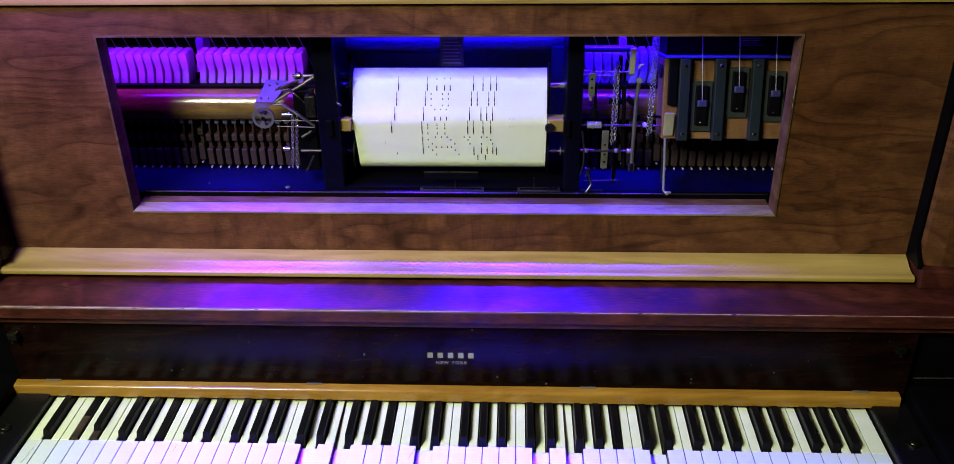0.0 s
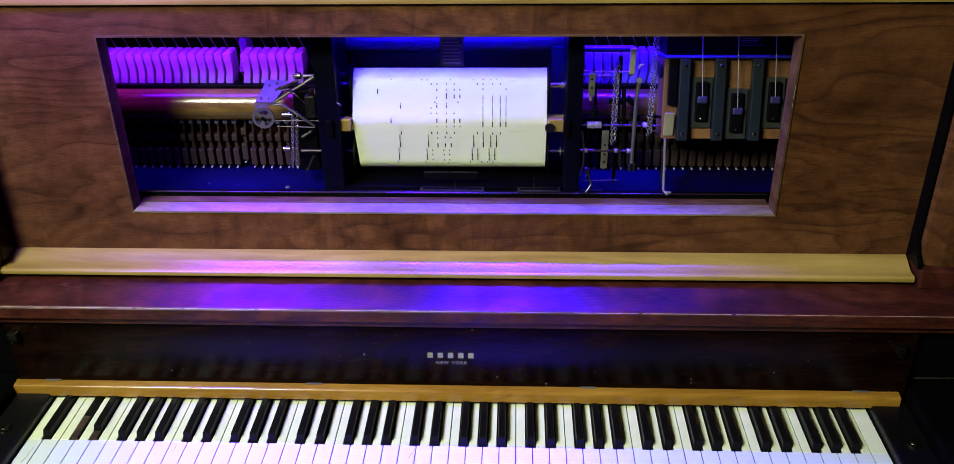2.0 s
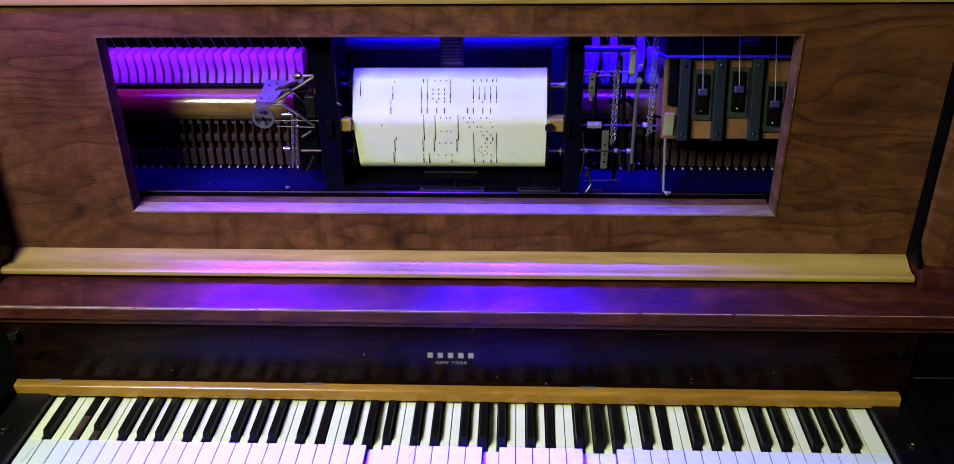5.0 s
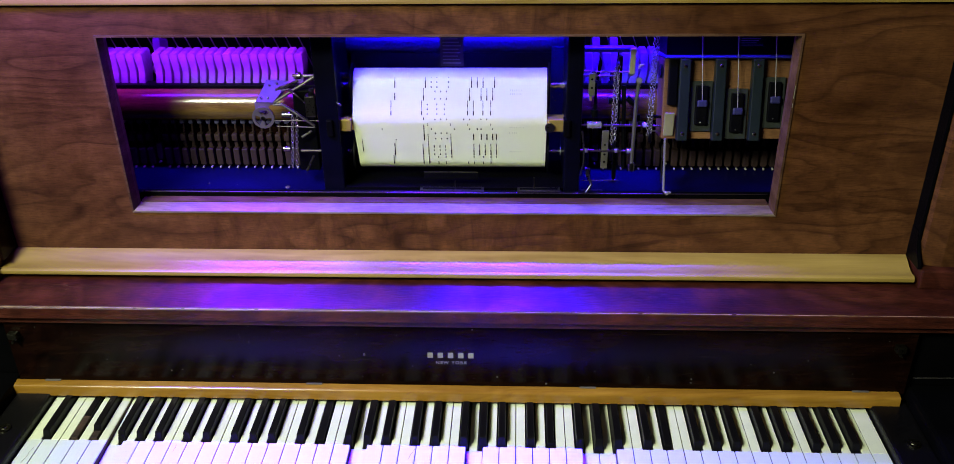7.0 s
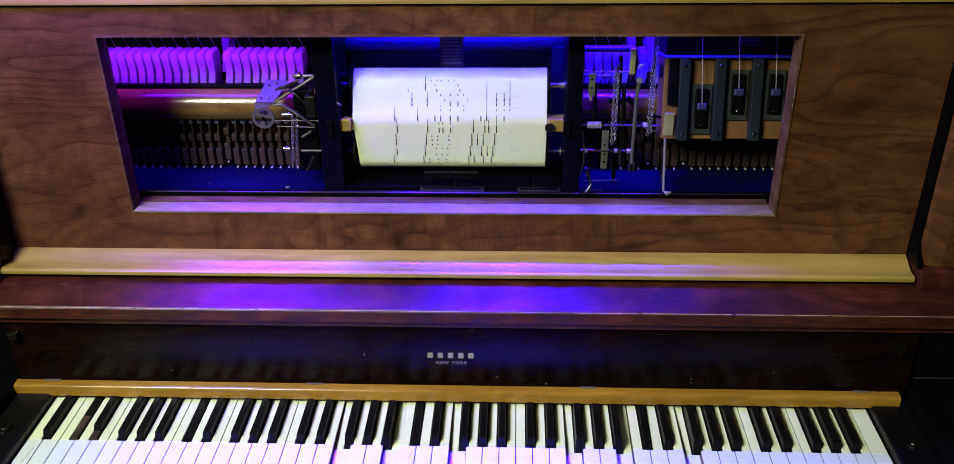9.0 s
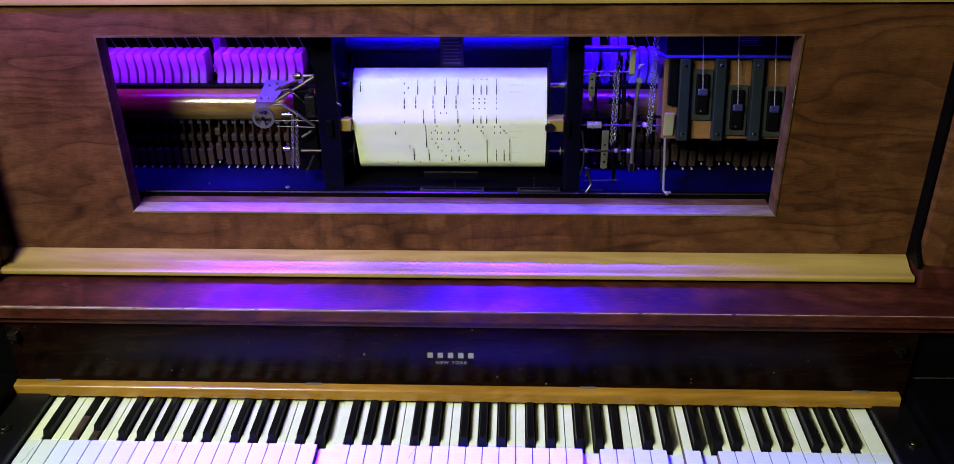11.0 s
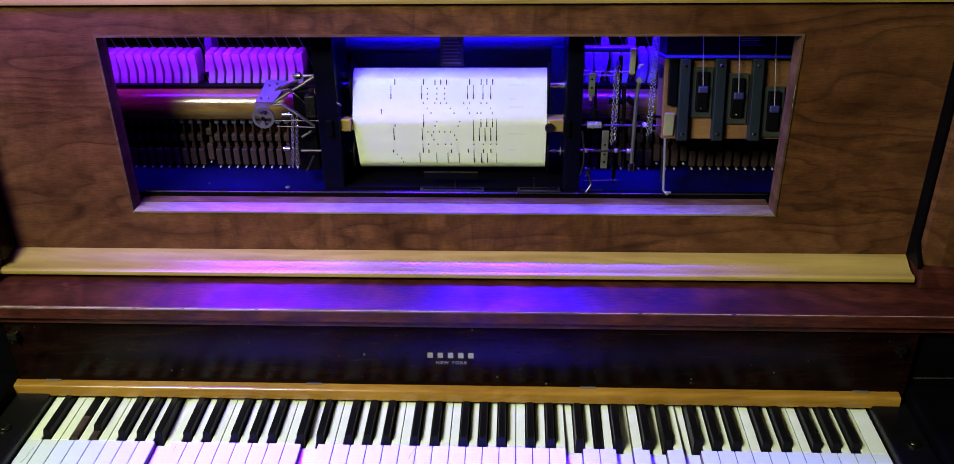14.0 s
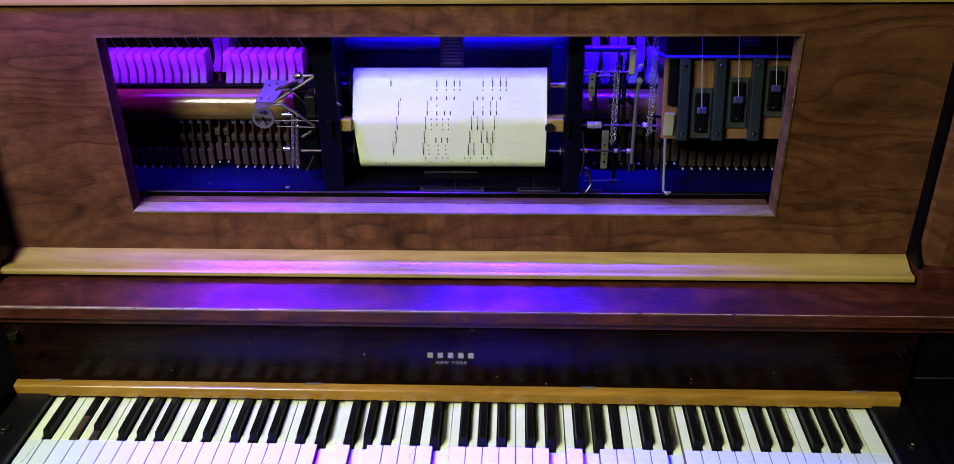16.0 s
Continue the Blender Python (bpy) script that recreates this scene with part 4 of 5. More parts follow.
def build_action():
    head, shank, w1, w2, w3, w4 = hammer_meshes()
    for n in list(range(1, 27)) + list(range(58, 89)):
        x = ACT_X + (n - 44.5) * ACT_P
        ob = part("hammer", shank, None, action)
        ob.location = (x, 0.268, 1.0805)
        part("felt_head", head, None, ob, "thick white felt")
        HAMMERS[n] = ob
        wp = part("wippen", w1, None, action)
        wp.location = (x, 0.246, 1.004)
        part("jack", w2, None, wp)
        part("button", w3, None, wp)
        part("damper_felt", w4, None, wp)
        WIPPENS[n] = wp
    for x0, x1 in ((-0.66, -0.199), (0.187, 0.66)):
        prof = arc(0.255, 1.1105, 0.0265, 100, 260, 10)
        prof = [(min(0.262, y), z) for y, z in prof] + [(0.275, 1.085), (0.275, 1.136)]
        rl = part("hammer_rail", prism(bmesh.new(), prof, "x", x0, x1), ORANGE_WOOD, action, "rounded orange maple rail", smooth=True)
        part("rail_cushion", boxed(x0, x1, 0.250, 0.272, 1.1365, 1.143, 0.002), BLACK, action)
        part("wippen_rail", boxed(x0, x1, 0.262, 0.285, 1.008, 1.07), DARK_WOOD, action)
    # strings behind the hammers
    for i in range(64):
        x = -0.66 + i * 0.0205
        part("string", rod(bmesh.new(), (x - 0.05, 0.335, 1.30), (x + 0.06, 0.330, 1.02), 0.0011 if i < 26 else 0.0007, 6), COPPER, action)


COPPER = plain("wound_string", (0.45, 0.40, 0.38), 0.4, 1.0)
build_action()


# ---- air motor ----
motor = thing("air_motor", "wooden air motor with black bars and sliding valves", "air motor")
SLIDES = []


def build_motor():
    # the motor leans back at the top
    motor.matrix_basis = Matrix.Translation((0, 0.17, 1.2105)) @ pose(0, 0, 0, -13.5) @ Matrix.Translation((0, -0.17, -1.2085))
    part("body", boxed(0.302, 0.500, 0.178, 0.235, 1.0935, 1.208, 0.001), MOTOR_WOOD, motor, "orange-brown wooden body")
    # blue-lit top edge, the light put into the board's colour
    part("top_board", boxed(0.302, 0.500, 0.166, 0.24, 1.209, 1.2116, 0.0008), BLACK_BLUE_LIT, motor)
    part("upper_box", boxed(0.306, 0.500, 0.19, 0.26, 1.2125, 1.30), BLACK, motor)
    pl = part("notice_plate", boxed(0.4085, 0.4420, 0.1885, 0.1898, 1.2235, 1.2375, 0.0004), BLACK, motor, "small black plate with faint unreadable lines")
    for i in range(4):
        part("print_bar", boxed(0.4100, 0.4400 - (i * 3 % 4) * 0.003, 0.1881, 0.1886, 1.2255 + i * 0.0031, 1.2263 + i * 0.0031), LABEL, pl)
    part("end_bar", boxed(0.3075, 0.3195, 0.168, 0.178, 1.143, 1.2085, 0.001), BLACK, motor)
    for x in (0.3207, 0.3706, 0.4226):
        bar = part("guide_bar", boxed(x + 0.001, x + 0.0160, 0.164, 0.178, 1.0925, 1.2085, 0.0015), GREEN_BLACK, motor, "green-black guide bar")
        for z in (1.1985, 1.1025):
            bm = bmesh.new()
            bmesh.ops.create_uvsphere(bm, u_segments=10, v_segments=6, radius=0.0028, matrix=Matrix.Translation((x + 0.0085, 0.1637, z)) @ Matrix.Diagonal((1, 0.5, 1, 1)))
            part("screw", bm, STEEL, bar)
    for x0 in (0.3375, 0.3880, 0.4395):
        sl = part("slide_valve", boxed(0, 0.0320, -0.004, 0.0, -0.036, 0.036, 0.001), CLOTH, motor, "dark sliding valve on a wire")
        sl.location = (x0 + 0.001, 0.1775, 1.15)
        part("port_block", boxed(0.008, 0.025, -0.010, -0.004, -0.026, 0.030, 0.0015), BLACK, sl)
        part("hook", boxed(0.010, 0.024, -0.014, -0.010, 0.000, 0.010, 0.002), BACKING, sl)
        bm = bmesh.new()
        bmesh.ops.create_uvsphere(bm, u_segments=8, v_segments=6, radius=0.0012, matrix=Matrix.Translation((0.016, -0.0105, -0.022)))
        part("pin", bm, DULL_STEEL, sl)
        part("wire", rod(bmesh.new(), (0.017, -0.012, 0.006), (0.012, -0.010, 0.110), 0.0007, 6), CHROME, sl, "thin bright wire")
        SLIDES.append(sl)


MOTOR_WOOD = wood("motor_wood", [(0.25, (0.085, 0.036, 0.012)), (0.5, (0.12, 0.054, 0.019)), (0.75, (0.15, 0.072, 0.027))], 0.5, stretch=(6, 6, 1.5), coat=0.0)
build_motor()


# ---- roll drive and transmission ----
def screw(bm, p, r=0.0016):
    bmesh.ops.create_uvsphere(bm, u_segments=8, v_segments=6, radius=r, matrix=Matrix.Translation(p) @ Matrix.Diagonal((1, 0.5, 1, 1)))


def chain(label, p, q, gap, count):
    """Two strands of wire links side by side, between two sprockets."""
    p, q = Vector(p), Vector(q)
    ch = thing("drive_chain", label, "chain", "chains of the roll drive")
    step = (q - p).length / count
    bm = bmesh.new()
    ring = [Vector((0.0019 * math.cos(a), 0, 0.62 * step * math.sin(a))) for a in [math.pi * 2 * i / 10 for i in range(10)]]
    for a, b in zip(ring, ring[1:] + ring[:1]):
        rod(bm, a, b, 0.00052, 5)
    me = finish(bm, "link", CHAIN)
    bm2 = bmesh.new()
    for a, b in zip(ring, ring[1:] + ring[:1]):
        rod(bm2, (0, a.x, a.z), (0, b.x, b.z), 0.00052, 5)
    me2 = finish(bm2, "link", CHAIN)
    lean = math.degrees(math.atan2(q.x - p.x, q.z - p.z)) + 180
    for s in (-1, 1):
        for i in range(count):
            c = p + (q - p) * ((i + 0.5) / count) + Vector((s * gap / 2, 0.004 * (s + 1), 0))
            ob = part("link", me if (i + (s > 0)) % 2 else me2, None, ch)
            ob.matrix_basis = Matrix.Translation(c) @ pose(0, 0, 0, 0, lean, 18 * s)
    return ch


WHEELS = []


def left_drive():
    dr = thing("tracking_device", "grey cast bracket, violet light put into its colour with a slotted wheel, bent rods and a shaft", "mechanism")
    bm = prism(bmesh.new(), [(-0.2952, 1.1427), (-0.2687, 1.1427), (-0.2827, 1.1264), (-0.2954, 1.1273)], "y", 0.172, 0.186, 0.001)
    top = [Vector(p) for p in ((-0.2925, 0.1708, 1.1452), (-0.2663, 0.1706, 1.1443), (-0.2495, 0.2138, 1.1620), (-0.2845, 0.2141, 1.1638))]
    hi, lo = [bm.verts.new(p) for p in top], [bm.verts.new(p + Vector((0, 0.002, -0.005))) for p in top]
    bm.faces.new(hi)
    bm.faces.new(lo[::-1])
    for i in range(4):
        bm.faces.new((hi[i], lo[i], lo[(i + 1) % 4], hi[(i + 1) % 4]))
    bmesh.ops.recalc_face_normals(bm, faces=bm.faces)
    br = part("bracket", bm, CAST_VIOLET_LIT, dr, "grey cast bracket, violet light put into its colour")
    for p in ((-0.2773, 0.2014, 1.1596), (-0.2669, 0.2046, 1.1604), (-0.2851, 0.1758, 1.1490), (-0.2751, 0.1759, 1.1490)):
        b = bmesh.new()
        screw(b, p, 0.0019)
        part("screw", b, STEEL, br)
    # wheel with kidney slots
    c = Vector((-0.2813, 0.1621, 1.1238))
    bm = bmesh.new()
    n = 36
    for y in (-0.0018, 0.0018):
        for r0, r1, keep in ((0.0125, 0.0165, None), (0.0, 0.0045, None), (0.0045, 0.0125, 3)):
            for i in range(n):
                if keep and (i % 12) not in (0, 1, 2, 3):
                    continue
                a, b = 2 * math.pi * i / n, 2 * math.pi * (i + 1) / n
                ps = [(r0, a), (r1, a), (r1, b), (r0, b)] if r0 else [(r1, a), (r1, b), (0, 0)]
                bm.faces.new([bm.verts.new((r * math.cos(t), y, r * math.sin(t))) for r, t in ps])
    rim = [bm.verts.new((0.0165 * math.cos(2 * math.pi * i / n), y, 0.0165 * math.sin(2 * math.pi * i / n))) for y in (-0.0018, 0.0018) for i in range(n)]
    for i in range(n):
        bm.faces.new((rim[i], rim[(i + 1) % n], rim[n + (i + 1) % n], rim[n + i]))
    inner = [bm.verts.new((0.0125 * math.cos(2 * math.pi * i / n), y, 0.0125 * math.sin(2 * math.pi * i / n))) for y in (-0.0018, 0.0018) for i in range(n)]
    for i in range(n):
        bm.faces.new((inner[i], inner[(i + 1) % n], inner[n + (i + 1) % n], inner[n + i]))
    bmesh.ops.remove_doubles(bm, verts=bm.verts, dist=0.00005)
    bmesh.ops.recalc_face_normals(bm, faces=bm.faces)
    wheel = part("slotted_wheel", bm, WHEEL_METAL, dr, "grey wheel with kidney-shaped slots")
    wheel.location = c
    WHEELS.append((wheel, 0.0))
    part("hub", rod(bmesh.new(), c + Vector((0, -0.004, 0)), c + Vector((0, 0.02, 0)), 0.003, 12), STEEL, dr)
    for pts, r, mt, lab in (
        (((-0.2695, 0.1746, 1.1409), (-0.2035, 0.1826, 1.1804)), 0.0024, DULL_STEEL, "bent steel rod"),
        (((-0.2642, 0.1815, 1.1602), (-0.2312, 0.1930, 1.1702)), 0.0026, DULL_STEEL, "bent steel rod"),
        (((-0.2542, 0.1776, 1.1606), (-0.2427, 0.1760, 1.1631), (-0.2342, 0.1750, 1.1569), (-0.2208, 0.1768, 1.1420)), 0.0020, STEEL, "bent steel rod"),
        (((-0.2653, 0.1687, 1.1413), (-0.2529, 0.1669, 1.1429), (-0.2293, 0.1628, 1.1284), (-0.2052, 0.1602, 1.1112)), 0.0024, DULL_STEEL, "bent steel rod"),
        (((-0.2663, 0.1614, 1.1193), (-0.1739, 0.1614, 1.1195)), 0.0008, STEEL, "thin wire"),
        (((-0.2635, 0.1639, 1.1096), (-0.2044, 0.1637, 1.1079)), 0.0009, DULL_STEEL, "thin wire"),
        (((-0.2397, 0.1941, 1.1773), (-0.2016, 0.1941, 1.1773)), 0.0026, DULL_STEEL, "steel shaft"),
        (((-0.1906, 0.2017, 1.1747), (-0.1552, 0.2017, 1.1747)), 0.0046, DULL_STEEL, "steel shaft"),
        (((-0.2304, 0.1603, 1.0720), (-0.1963, 0.1603, 1.0721)), 0.0024, DULL_STEEL, "steel shaft"),
        (((-0.1759, 0.1599, 1.1625), (-0.1718, 0.1526, 1.1540), (-0.1655, 0.1501, 1.1503), (-0.1612, 0.1497, 1.1477)), 0.0014, STEEL, "curved spring hook"),
        (((-0.2298, 0.1709, 1.0892), (-0.2144, 0.1723, 1.0985)), 0.0020, DULL_STEEL, "short lever"),
        (((-0.2230, 0.1538, 1.0419), (-0.2111, 0.1573, 1.0654)), 0.0018, DULL_STEEL, "short lever"),
    ):
        part("rod" if r > 0.001 else "wire", tube(bmesh.new(), [Vector(p) for p in pts], r), mt, dr, lab, smooth=True)
    part("axle_sleeve", rod(bmesh.new(), (-0.2544, 0.1684, 1.1261), (-0.2416, 0.1684, 1.1261), 0.0048, 16), STEEL, dr, "bright nickel sleeve", smooth=True)
    part("shaft_collar", rod(bmesh.new(), (-0.2549, 0.1570, 1.0763), (-0.2448, 0.1570, 1.0764), 0.0042, 14), STEEL, dr, "bright nickel collar", smooth=True)
    part("shaft_collar", rod(bmesh.new(), (-0.2315, 0.1903, 1.1786), (-0.2260, 0.1903, 1.1786), 0.0050, 14), STEEL, dr, smooth=True)
    b0, b1 = Vector((-0.2176, 0.1611, 1.1243)), Vector((-0.2026, 0.1660, 1.1565))
    part("guide_block", box(bmesh.new(), b0.x, b1.x, 0.162, 0.176, b0.z, b1.z, 0.0015), DULL_STEEL, dr, "steel guide block")
    b0, b1 = Vector((-0.2107, 0.1660, 1.1565)), Vector((-0.2037, 0.1676, 1.1671))
    part("guide_cap", box(bmesh.new(), b0.x, b1.x, 0.163, 0.172, b0.z, b1.z, 0.001), STEEL, dr)
    b0, b1 = Vector((-0.2401, 0.1580, 1.0297)), Vector((-0.2092, 0.1773, 1.1589))
    part("back_arm", box(bmesh.new(), b0.x, b1.x, 0.182, 0.196, b0.z, b1.z, 0.002), BLACK, dr, "black iron arm")
    chain("nickel chain of the take-up drive", (-0.2359, 0.1649, 1.1294), (-0.2416, 0.1525, 1.0465), 0.0048, 19)


def plate(parent, a, b, y, mat, holes, label):
    """A flat strip with round holes showing dark."""
    a, b = Vector(a), Vector(b)
    pl = part("strip_plate", box(bmesh.new(), a.x, b.x, y, y + 0.003, b.z, a.z, 0.0008), mat, parent, label)
    for h in holes:
        c = Vector(((a.x + b.x) / 2, y - 0.0003, a.z + (b.z - a.z) * h))
        part("screw_head", rod(bmesh.new(), c, c + Vector((0, 0.001, 0)), 0.0016, 12), BLACK, pl)
    return pl


def right_drive():
    tr = thing("roll_transmission", "nickel and steel transmission with shafts, levers and perforated plates", "mechanism")
    a, b = Vector((0.1840, 0.1768, 1.2289)), Vector((0.2570, 0.1757, 1.2212))
    part("top_bar", box(bmesh.new(), a.x, b.x, 0.163, 0.176, b.z, a.z, 0.003), BLACK_BLUE_LIT, tr, "dark blue iron bar")
    a, b = Vector((0.2501, 0.1719, 1.2294)), Vector((0.2580, 0.1663, 1.1922))
    part("cream_bar", box(bmesh.new(), a.x, b.x, 0.155, 0.161, b.z, a.z, 0.0012), CREAM, tr, "cream-coloured metal bar")
    part("knob", rod(bmesh.new(), (0.2536, 0.1585, 1.1931), (0.2554, 0.1718, 1.1885), 0.0036, 16), STEEL, tr, smooth=True)
    part("white_hook", tube(bmesh.new(), [Vector(p) for p in ((0.2639, 0.1623, 1.1989), (0.2654, 0.1630, 1.2031), (0.2704, 0.1631, 1.2039))], 0.0017), CREAM, tr)
    plate(tr, (0.1942, 0.1646, 1.1937), (0.2032, 0.1594, 1.1592), 0.156, ZINC, (0.25, 0.62), "dull steel plate with two holes")
    part("brass_tip", rod(bmesh.new(), (0.1976, 0.1594, 1.1592), (0.1983, 0.1583, 1.1522), 0.0026, 10, 0.0016), BRASS, tr)
    plate(tr, (0.2170, 0.1514, 1.1063), (0.2270, 0.1424, 1.0463), 0.156, ZINC, (0.36, 0.62, 0.82), "bright perforated plate")
    for pts, r, mt, lab in (
        (((0.2053, 0.1736, 1.1742), (0.2062, 0.1664, 1.1258)), 0.0024, BLACK, "dark upright rod"),
        (((0.1862, 0.1722, 1.1911), (0.2553, 0.1720, 1.1902)), 0.0012, DULL_STEEL, "thin shaft"),
        (((0.1868, 0.1770, 1.1831), (0.2364, 0.1770, 1.1831)), 0.0014, DULL_STEEL, "thin shaft"),
        (((0.1816, 0.1606, 1.1139), (0.3137, 0.1604, 1.1123)), 0.0017, DULL_STEEL, "steel shaft"),
        (((0.1829, 0.1568, 1.0750), (0.2632, 0.1567, 1.0744)), 0.0018, DULL_STEEL, "steel shaft"),
        (((0.1874, 0.1508, 1.1084), (0.1908, 0.1448, 1.0822), (0.1906, 0.1417, 1.0613), (0.1868, 0.1399, 1.0424)), 0.0014, DULL_STEEL, "curved arm"),
        (((0.1884, 0.1443, 1.0323), (0.2432, 0.1444, 1.0326)), 0.0008, DULL_STEEL, "thin wire"),
        (((0.1982, 0.1487, 1.0413), (0.2037, 0.1415, 1.0267), (0.1957, 0.1360, 1.0164)), 0.0016, DULL_STEEL, "pale bent lever"),
        (((0.3061, 0.1426, 1.1007), (0.3072, 0.1379, 1.0693), (0.3080, 0.1292, 1.0244), (0.3117, 0.1275, 1.0202), (0.3187, 0.1277, 1.0212)), 0.0018, CHROME, "bent wire hanger"),
        (((0.3049, 0.1550, 1.0830), (0.3066, 0.1467, 1.0278)), 0.0009, DULL_STEEL, "thin wire"),
        (((0.2473, 0.1806, 1.1672), (0.2513, 0.1623, 1.0452)), 0.0032, BLACK, "black upright rod"),
        (((0.2804, 0.1683, 1.1252), (0.3068, 0.1680, 1.1234)), 0.0022, BLACK, "black cross rod"),
        (((0.2859, 0.1583, 1.1055), (0.3122, 0.1585, 1.1065)), 0.0014, DULL_STEEL, "thin shaft"),
    ):
        part("rod" if r > 0.001 else "wire", tube(bmesh.new(), [Vector(p) for p in pts], r), mt, tr, lab, smooth=True)
    for p, q, r, lab in (((0.1947, 0.1587, 1.1146), (0.2150, 0.1587, 1.1147), 0.0052, "bright nickel sleeve"), ((0.2018, 0.1587, 1.1147), (0.2035, 0.1587, 1.1147), 0.0060, ""), ((0.2601, 0.1552, 1.1181), (0.2671, 0.1552, 1.1181), 0.0052, ""), ((0.2749, 0.1597, 1.1144), (0.2801, 0.1597, 1.1144), 0.0042, ""),
                         ((0.1917, 0.1549, 1.0759), (0.1971, 0.1549, 1.0759), 0.0036, ""), ((0.2362, 0.1549, 1.0760), (0.2398, 0.1549, 1.0760), 0.0034, ""), ((0.2541, 0.1548, 1.0752), (0.2603, 0.1548, 1.0752), 0.0036, ""), ((0.3117, 0.1275, 1.0202), (0.3152, 0.1275, 1.0202), 0.0034, "")):
        part("collar", rod(bmesh.new(), p, q, r, 16), CHROME, tr, lab, smooth=True)
    a, b = Vector((0.1956, 0.1406, 1.0471)), Vector((0.2024, 0.1383, 1.0323))
    part("foot_lug", box(bmesh.new(), a.x, b.x, 0.154, 0.158, b.z, a.z, 0.0008), DULL_STEEL, tr)
    # long lever with a round head and a cup at its foot
    lv = part("long_lever", tube(bmesh.new(), [Vector(p) for p in ((0.2650, 0.1550, 1.1835), (0.2622, 0.1508, 1.1551), (0.2614, 0.1458, 1.1219), (0.2600, 0.1370, 1.0637))], 0.0028), LEVER_METAL, tr, "long grey lever", smooth=True)
    part("lever_head", rod(bmesh.new(), (0.2646, 0.1517, 1.1847), (0.2655, 0.1583, 1.1823), 0.0044, 18), LEVER_METAL, lv, smooth=True)
    part("lever_cup", rod(bmesh.new(), (0.2600, 0.1372, 1.0646), (0.2597, 0.1354, 1.0527), 0.0056, 16), STEEL, lv, smooth=True)
    a, b = Vector((0.3038, 0.1480, 1.1369)), Vector((0.3182, 0.1427, 1.1017))
    pl = box(bmesh.new(), a.x, b.x, 0.149, 0.152, b.z, a.z, 0.0014)
    part("cream_plate", pl, CREAM, tr, "rounded cream plate")
    for p, q in (((0.2048, 0.1658, 1.1354), (0.2052, 0.1642, 1.1248)), ((0.2655, 0.1572, 1.1314), (0.2668, 0.1560, 1.1234)), ((0.2256, 0.1792, 1.1444), (0.2451, 0.1790, 1.1436)), ((0.2519, 0.1798, 1.1489), (0.2656, 0.1782, 1.1383))):
        part("clamp", rod(bmesh.new(), p, q, 0.0048, 12), BLACK, tr)
    for c, r in (((0.2374, 0.1842, 1.1915), 0.011), ((0.2362, 0.1677, 1.0812), 0.012), ((0.2882, 0.1696, 1.0941), 0.011), ((0.2984, 0.1837, 1.1880), 0.010)):
        sp = part("sprocket", rod(bmesh.new(), (-0.0015, 0, 0), (0.0015, 0, 0), r, 20), BLACK, tr)
        sp.location = c
        WHEELS.append((sp, 1.0))
    a, b = Vector((0.1799, 0.1308, 1.0218)), Vector((0.2222, 0.1301, 1.0174))
    part("foot_plate", box(bmesh.new(), a.x, b.x, 0.140, 0.160, 1.008, 1.0105, 0.0008), DULL_STEEL, tr)
    a, b = Vector((0.2080, 0.1868, 1.2088)), Vector((0.2442, 0.1793, 1.1584))
    part("black_frame", box(bmesh.new(), a.x + 0.030, b.x, 0.186, 0.196, 1.01, a.z, 0.002), BLACK, tr)
    chain("nickel roll drive chain", (0.2345, 0.1673, 1.1990), (0.2334, 0.1505, 1.0866), 0.0058, 25)
    chain("nickel motor chain running up behind the top rail", (0.2874, 0.1708, 1.2487), (0.2841, 0.1489, 1.1028), 0.0058, 34)


# grey casting, violet light from the strip put into its colour
CAST_VIOLET_LIT = plain("grey_cast_violet_lit", (0.075, 0.045, 0.12), 0.5, 0.1, vary=0.3, scale=120)
WHEEL_METAL = plain("wheel_metal", (0.11, 0.10, 0.075), 0.4, 0.6, vary=0.3)
LEVER_METAL = plain("lever_metal", (0.062, 0.060, 0.036), 0.45, 0.4, vary=0.25)
left_drive()
right_drive()


# ---- light strip inside the top ----
def light_strip():
    st = thing("light_strip", "coloured light strip fixed inside the top of the piano", "light strip")
    part("housing", boxed(-0.45, 0.45, LED_Y - 0.008, LED_Y + 0.008, LED_Z + 0.004, 1.331), LED_SHELL, st)


light_strip()


# ---- what moves ----
LOWS = [-0.48, 0.12, 0.73, 1.32, 1.87, 2.42, 2.97, 3.52, 4.08, 4.64, 5.20, 5.76, 6.32, 6.88, 7.43, 7.98, 8.52, 9.09, 9.66, 10.23, 10.79, 11.36, 11.93, 12.50, 13.10, 13.68, 14.26, 14.85, 15.43, 16.02, 16.6]


RISE, FALL, HOLD = 0.175, 0.155, 0.060       # the stack answers late, and holds even a short note a moment


def strokes(n, late):
    """Stretches in which a note is held, with a short breath between repeats."""
    held = []
    for a, d in sorted(SONG.get(n, [])):
        a, b = a + RISE, max(a + d + FALL, a + RISE + HOLD) + late
        if held and held[-1][1] > a - 0.07:
            held[-1][1] = a - 0.07
        held.append([a, b])
    return [h for h in held if h[1] > 0.0 and h[0] < 16.0 and h[1] - h[0] > 0.02]


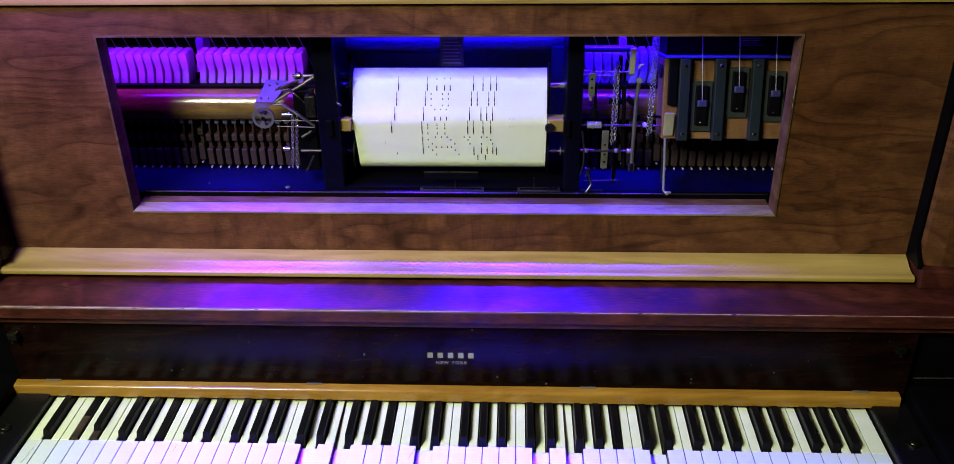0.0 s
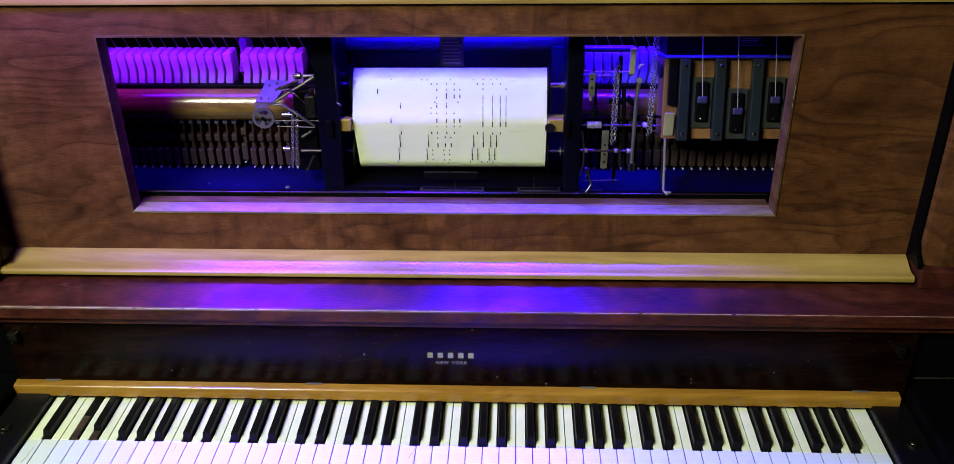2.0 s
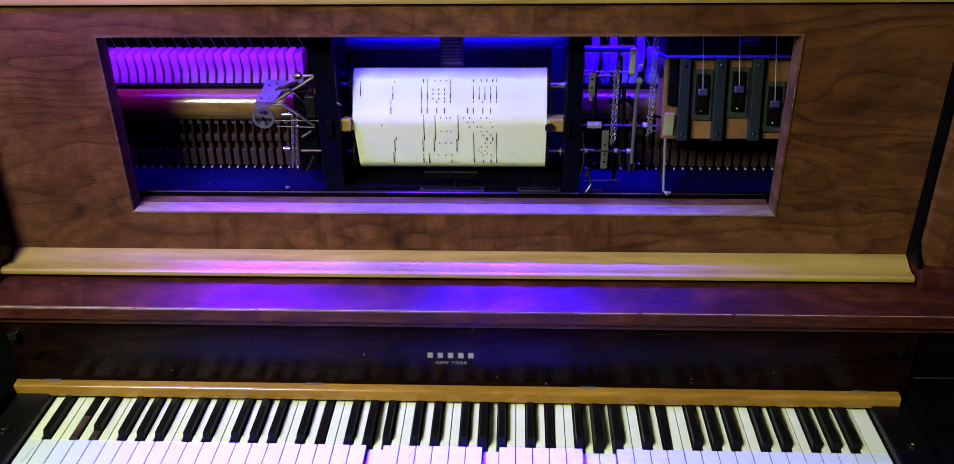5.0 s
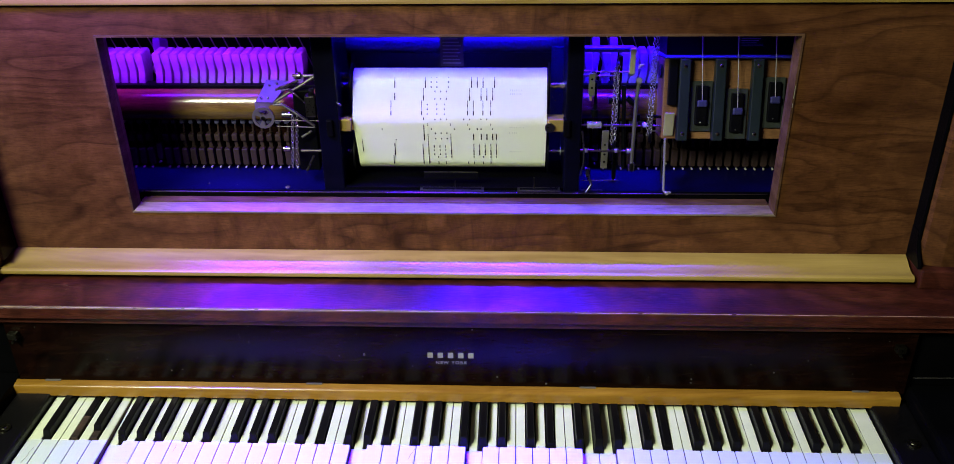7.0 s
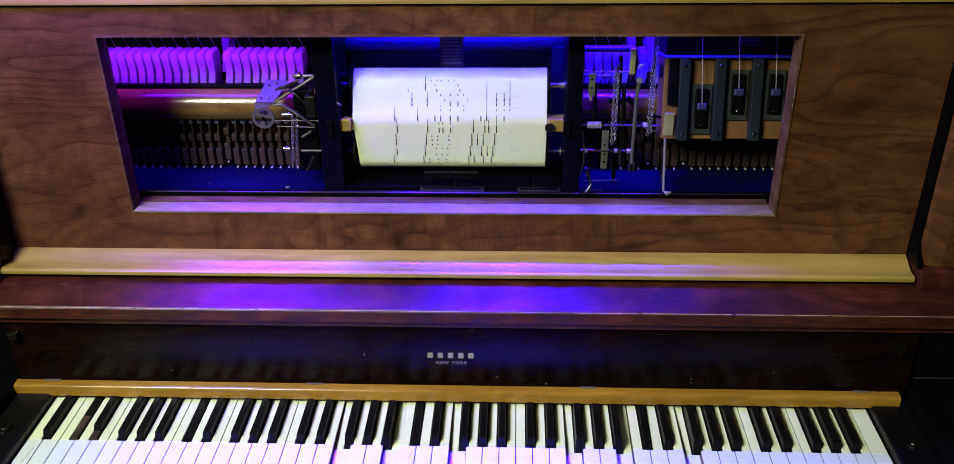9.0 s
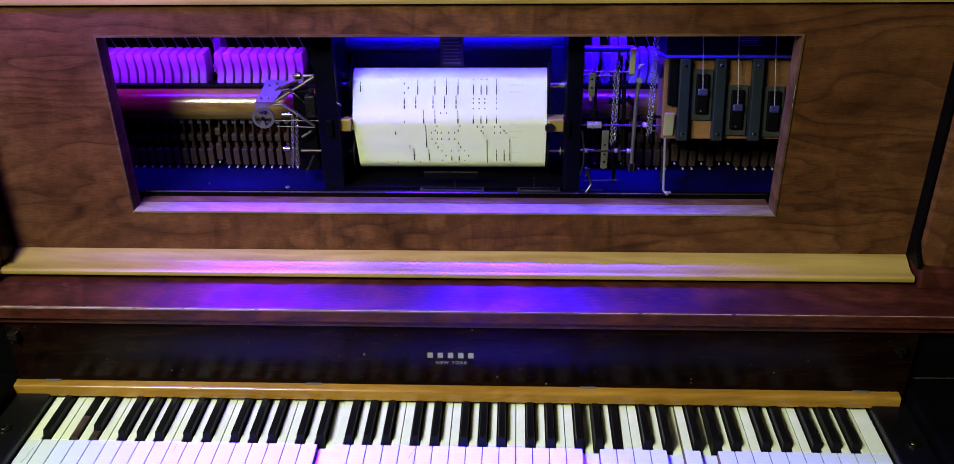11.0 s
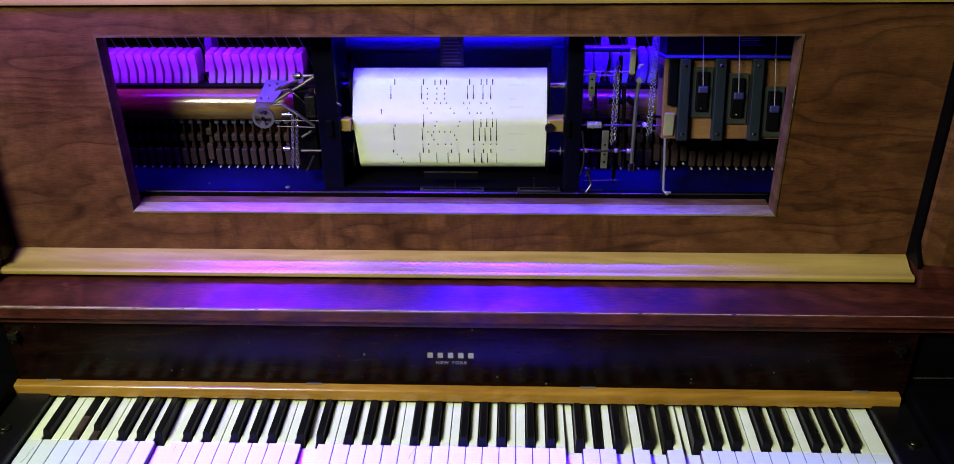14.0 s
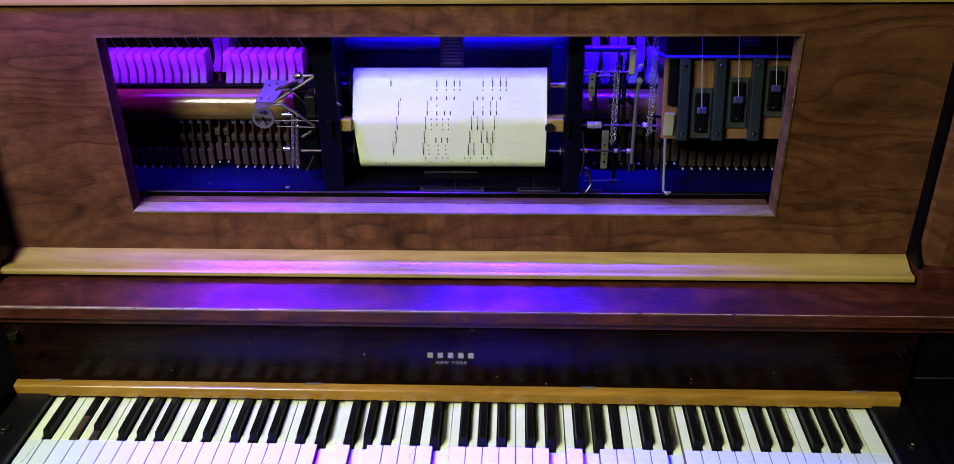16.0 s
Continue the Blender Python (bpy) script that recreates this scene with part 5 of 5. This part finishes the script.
def press_rows(n, up, down, late=0.0, rise=0.04):
    """Rows for walk(): up, down, down, up for each stroke."""
    rows = []
    for a, b in strokes(n, late):
        rows += [(a - rise, up), (a, down), (max(b, a + 0.034), down), (max(b, a + 0.034) + rise, up)]
    if not rows:
        return []
    rows = [(-1.0, up)] + [r for r in rows if r[0] > -0.95] + [(max(17.0, rows[-1][0] + 0.1), up)]
    return [r for r, q in zip(rows, rows[1:] + [(99, None)]) if q[0] - r[0] > 0.03]


def motions():
    for n, ob in NOTE_KEYS.items():
        if 1 <= n <= 88:
            p = ob.location
            rows = press_rows(n, pose(*p), pose(*p, 2.2))
            if rows:
                walk(ob, rows)
    for n, ob in HAMMERS.items():
        p = ob.location
        rows = press_rows(n, pose(*p), pose(p[0], p[1] + 0.012, p[2] + 0.014, -19), 0.14)
        if rows:
            walk(ob, rows)
        q = WIPPENS[n].location
        rows = press_rows(n, pose(*q), pose(q[0], q[1], q[2] + 0.007, -6), 0.14)
        if rows:
            walk(WIPPENS[n], rows)
    # paper: every row of holes from the supply spool to the take-up spool
    for ob, t0 in ROWS:
        rows = []
        for s in [-0.085, -0.075] + [-0.066 + 0.0055 * i for i in range(7)] + [-0.0265, -0.0125, -0.004, 0.0, 0.004, 0.02, 0.04] + [0.052 + 0.006 * i for i in range(7)]:
            y, z, nrm = paper_at(s - SLOT * SPEED / 2)
            m = Matrix(((1, 0, 0, 0), (0, -nrm[0], nrm[1], 0), (0, -nrm[1], -nrm[0], 0), (0, 0, 0, 1)))
            wound = max(0.0, -s - S_LEN, s - SLOT * SPEED - T_LEN)         # on a spool the next turn of paper closes the hole
            lift = 0.0003 - min(0.003, wound * 0.16)
            c = Vector((0, y + nrm[0] * lift, z + nrm[1] * lift))
            rows.append((t0 + (s - 0.004) / SPEED, Matrix.Translation(c) @ m @ Matrix.Translation((0, 0, -SLOT * SPEED / 2))))
        hid = Matrix.Translation((0, SUP[0], SUP[1]))
        rows = [(rows[0][0] - 0.6, hid), (rows[0][0] - 0.3, hid)] + rows + [(rows[-1][0] + 0.3, Matrix.Translation((0, *TAK))), (rows[-1][0] + 0.6, Matrix.Translation((0, *TAK)))]
        inside = [r for r in rows if -0.3 <= r[0] <= 16.3]
        if not inside:
            continue
        walk(ob, rows)
    # spools and sprockets turn with the paper
    for sp, c, r in SPOOLS:
        turn = math.degrees(SPEED / (SUP_R if c == SUP else TAK_R))
        walk(sp, [(0.5 * i, pose(0, *c, turn * 0.5 * i)) for i in range(33)])
    for ob, rate in WHEELS:
        if rate:
            p = ob.location.copy()
            walk(ob, [(0.4 * i, pose(*p, 72 * i)) for i in range(41)])
    for k, ob in enumerate(SLIDES):
        p = ob.location
        rows = []
        for a, b in zip(LOWS, LOWS[1:]):
            for j in range(4):
                t = a + (b - a) * (j / 4 + k * 0.23)
                rows.append((t, pose(p[0], p[1], 1.146 - 0.016 * math.cos(j * math.pi / 2))))
        walk(ob, rows)


motions()
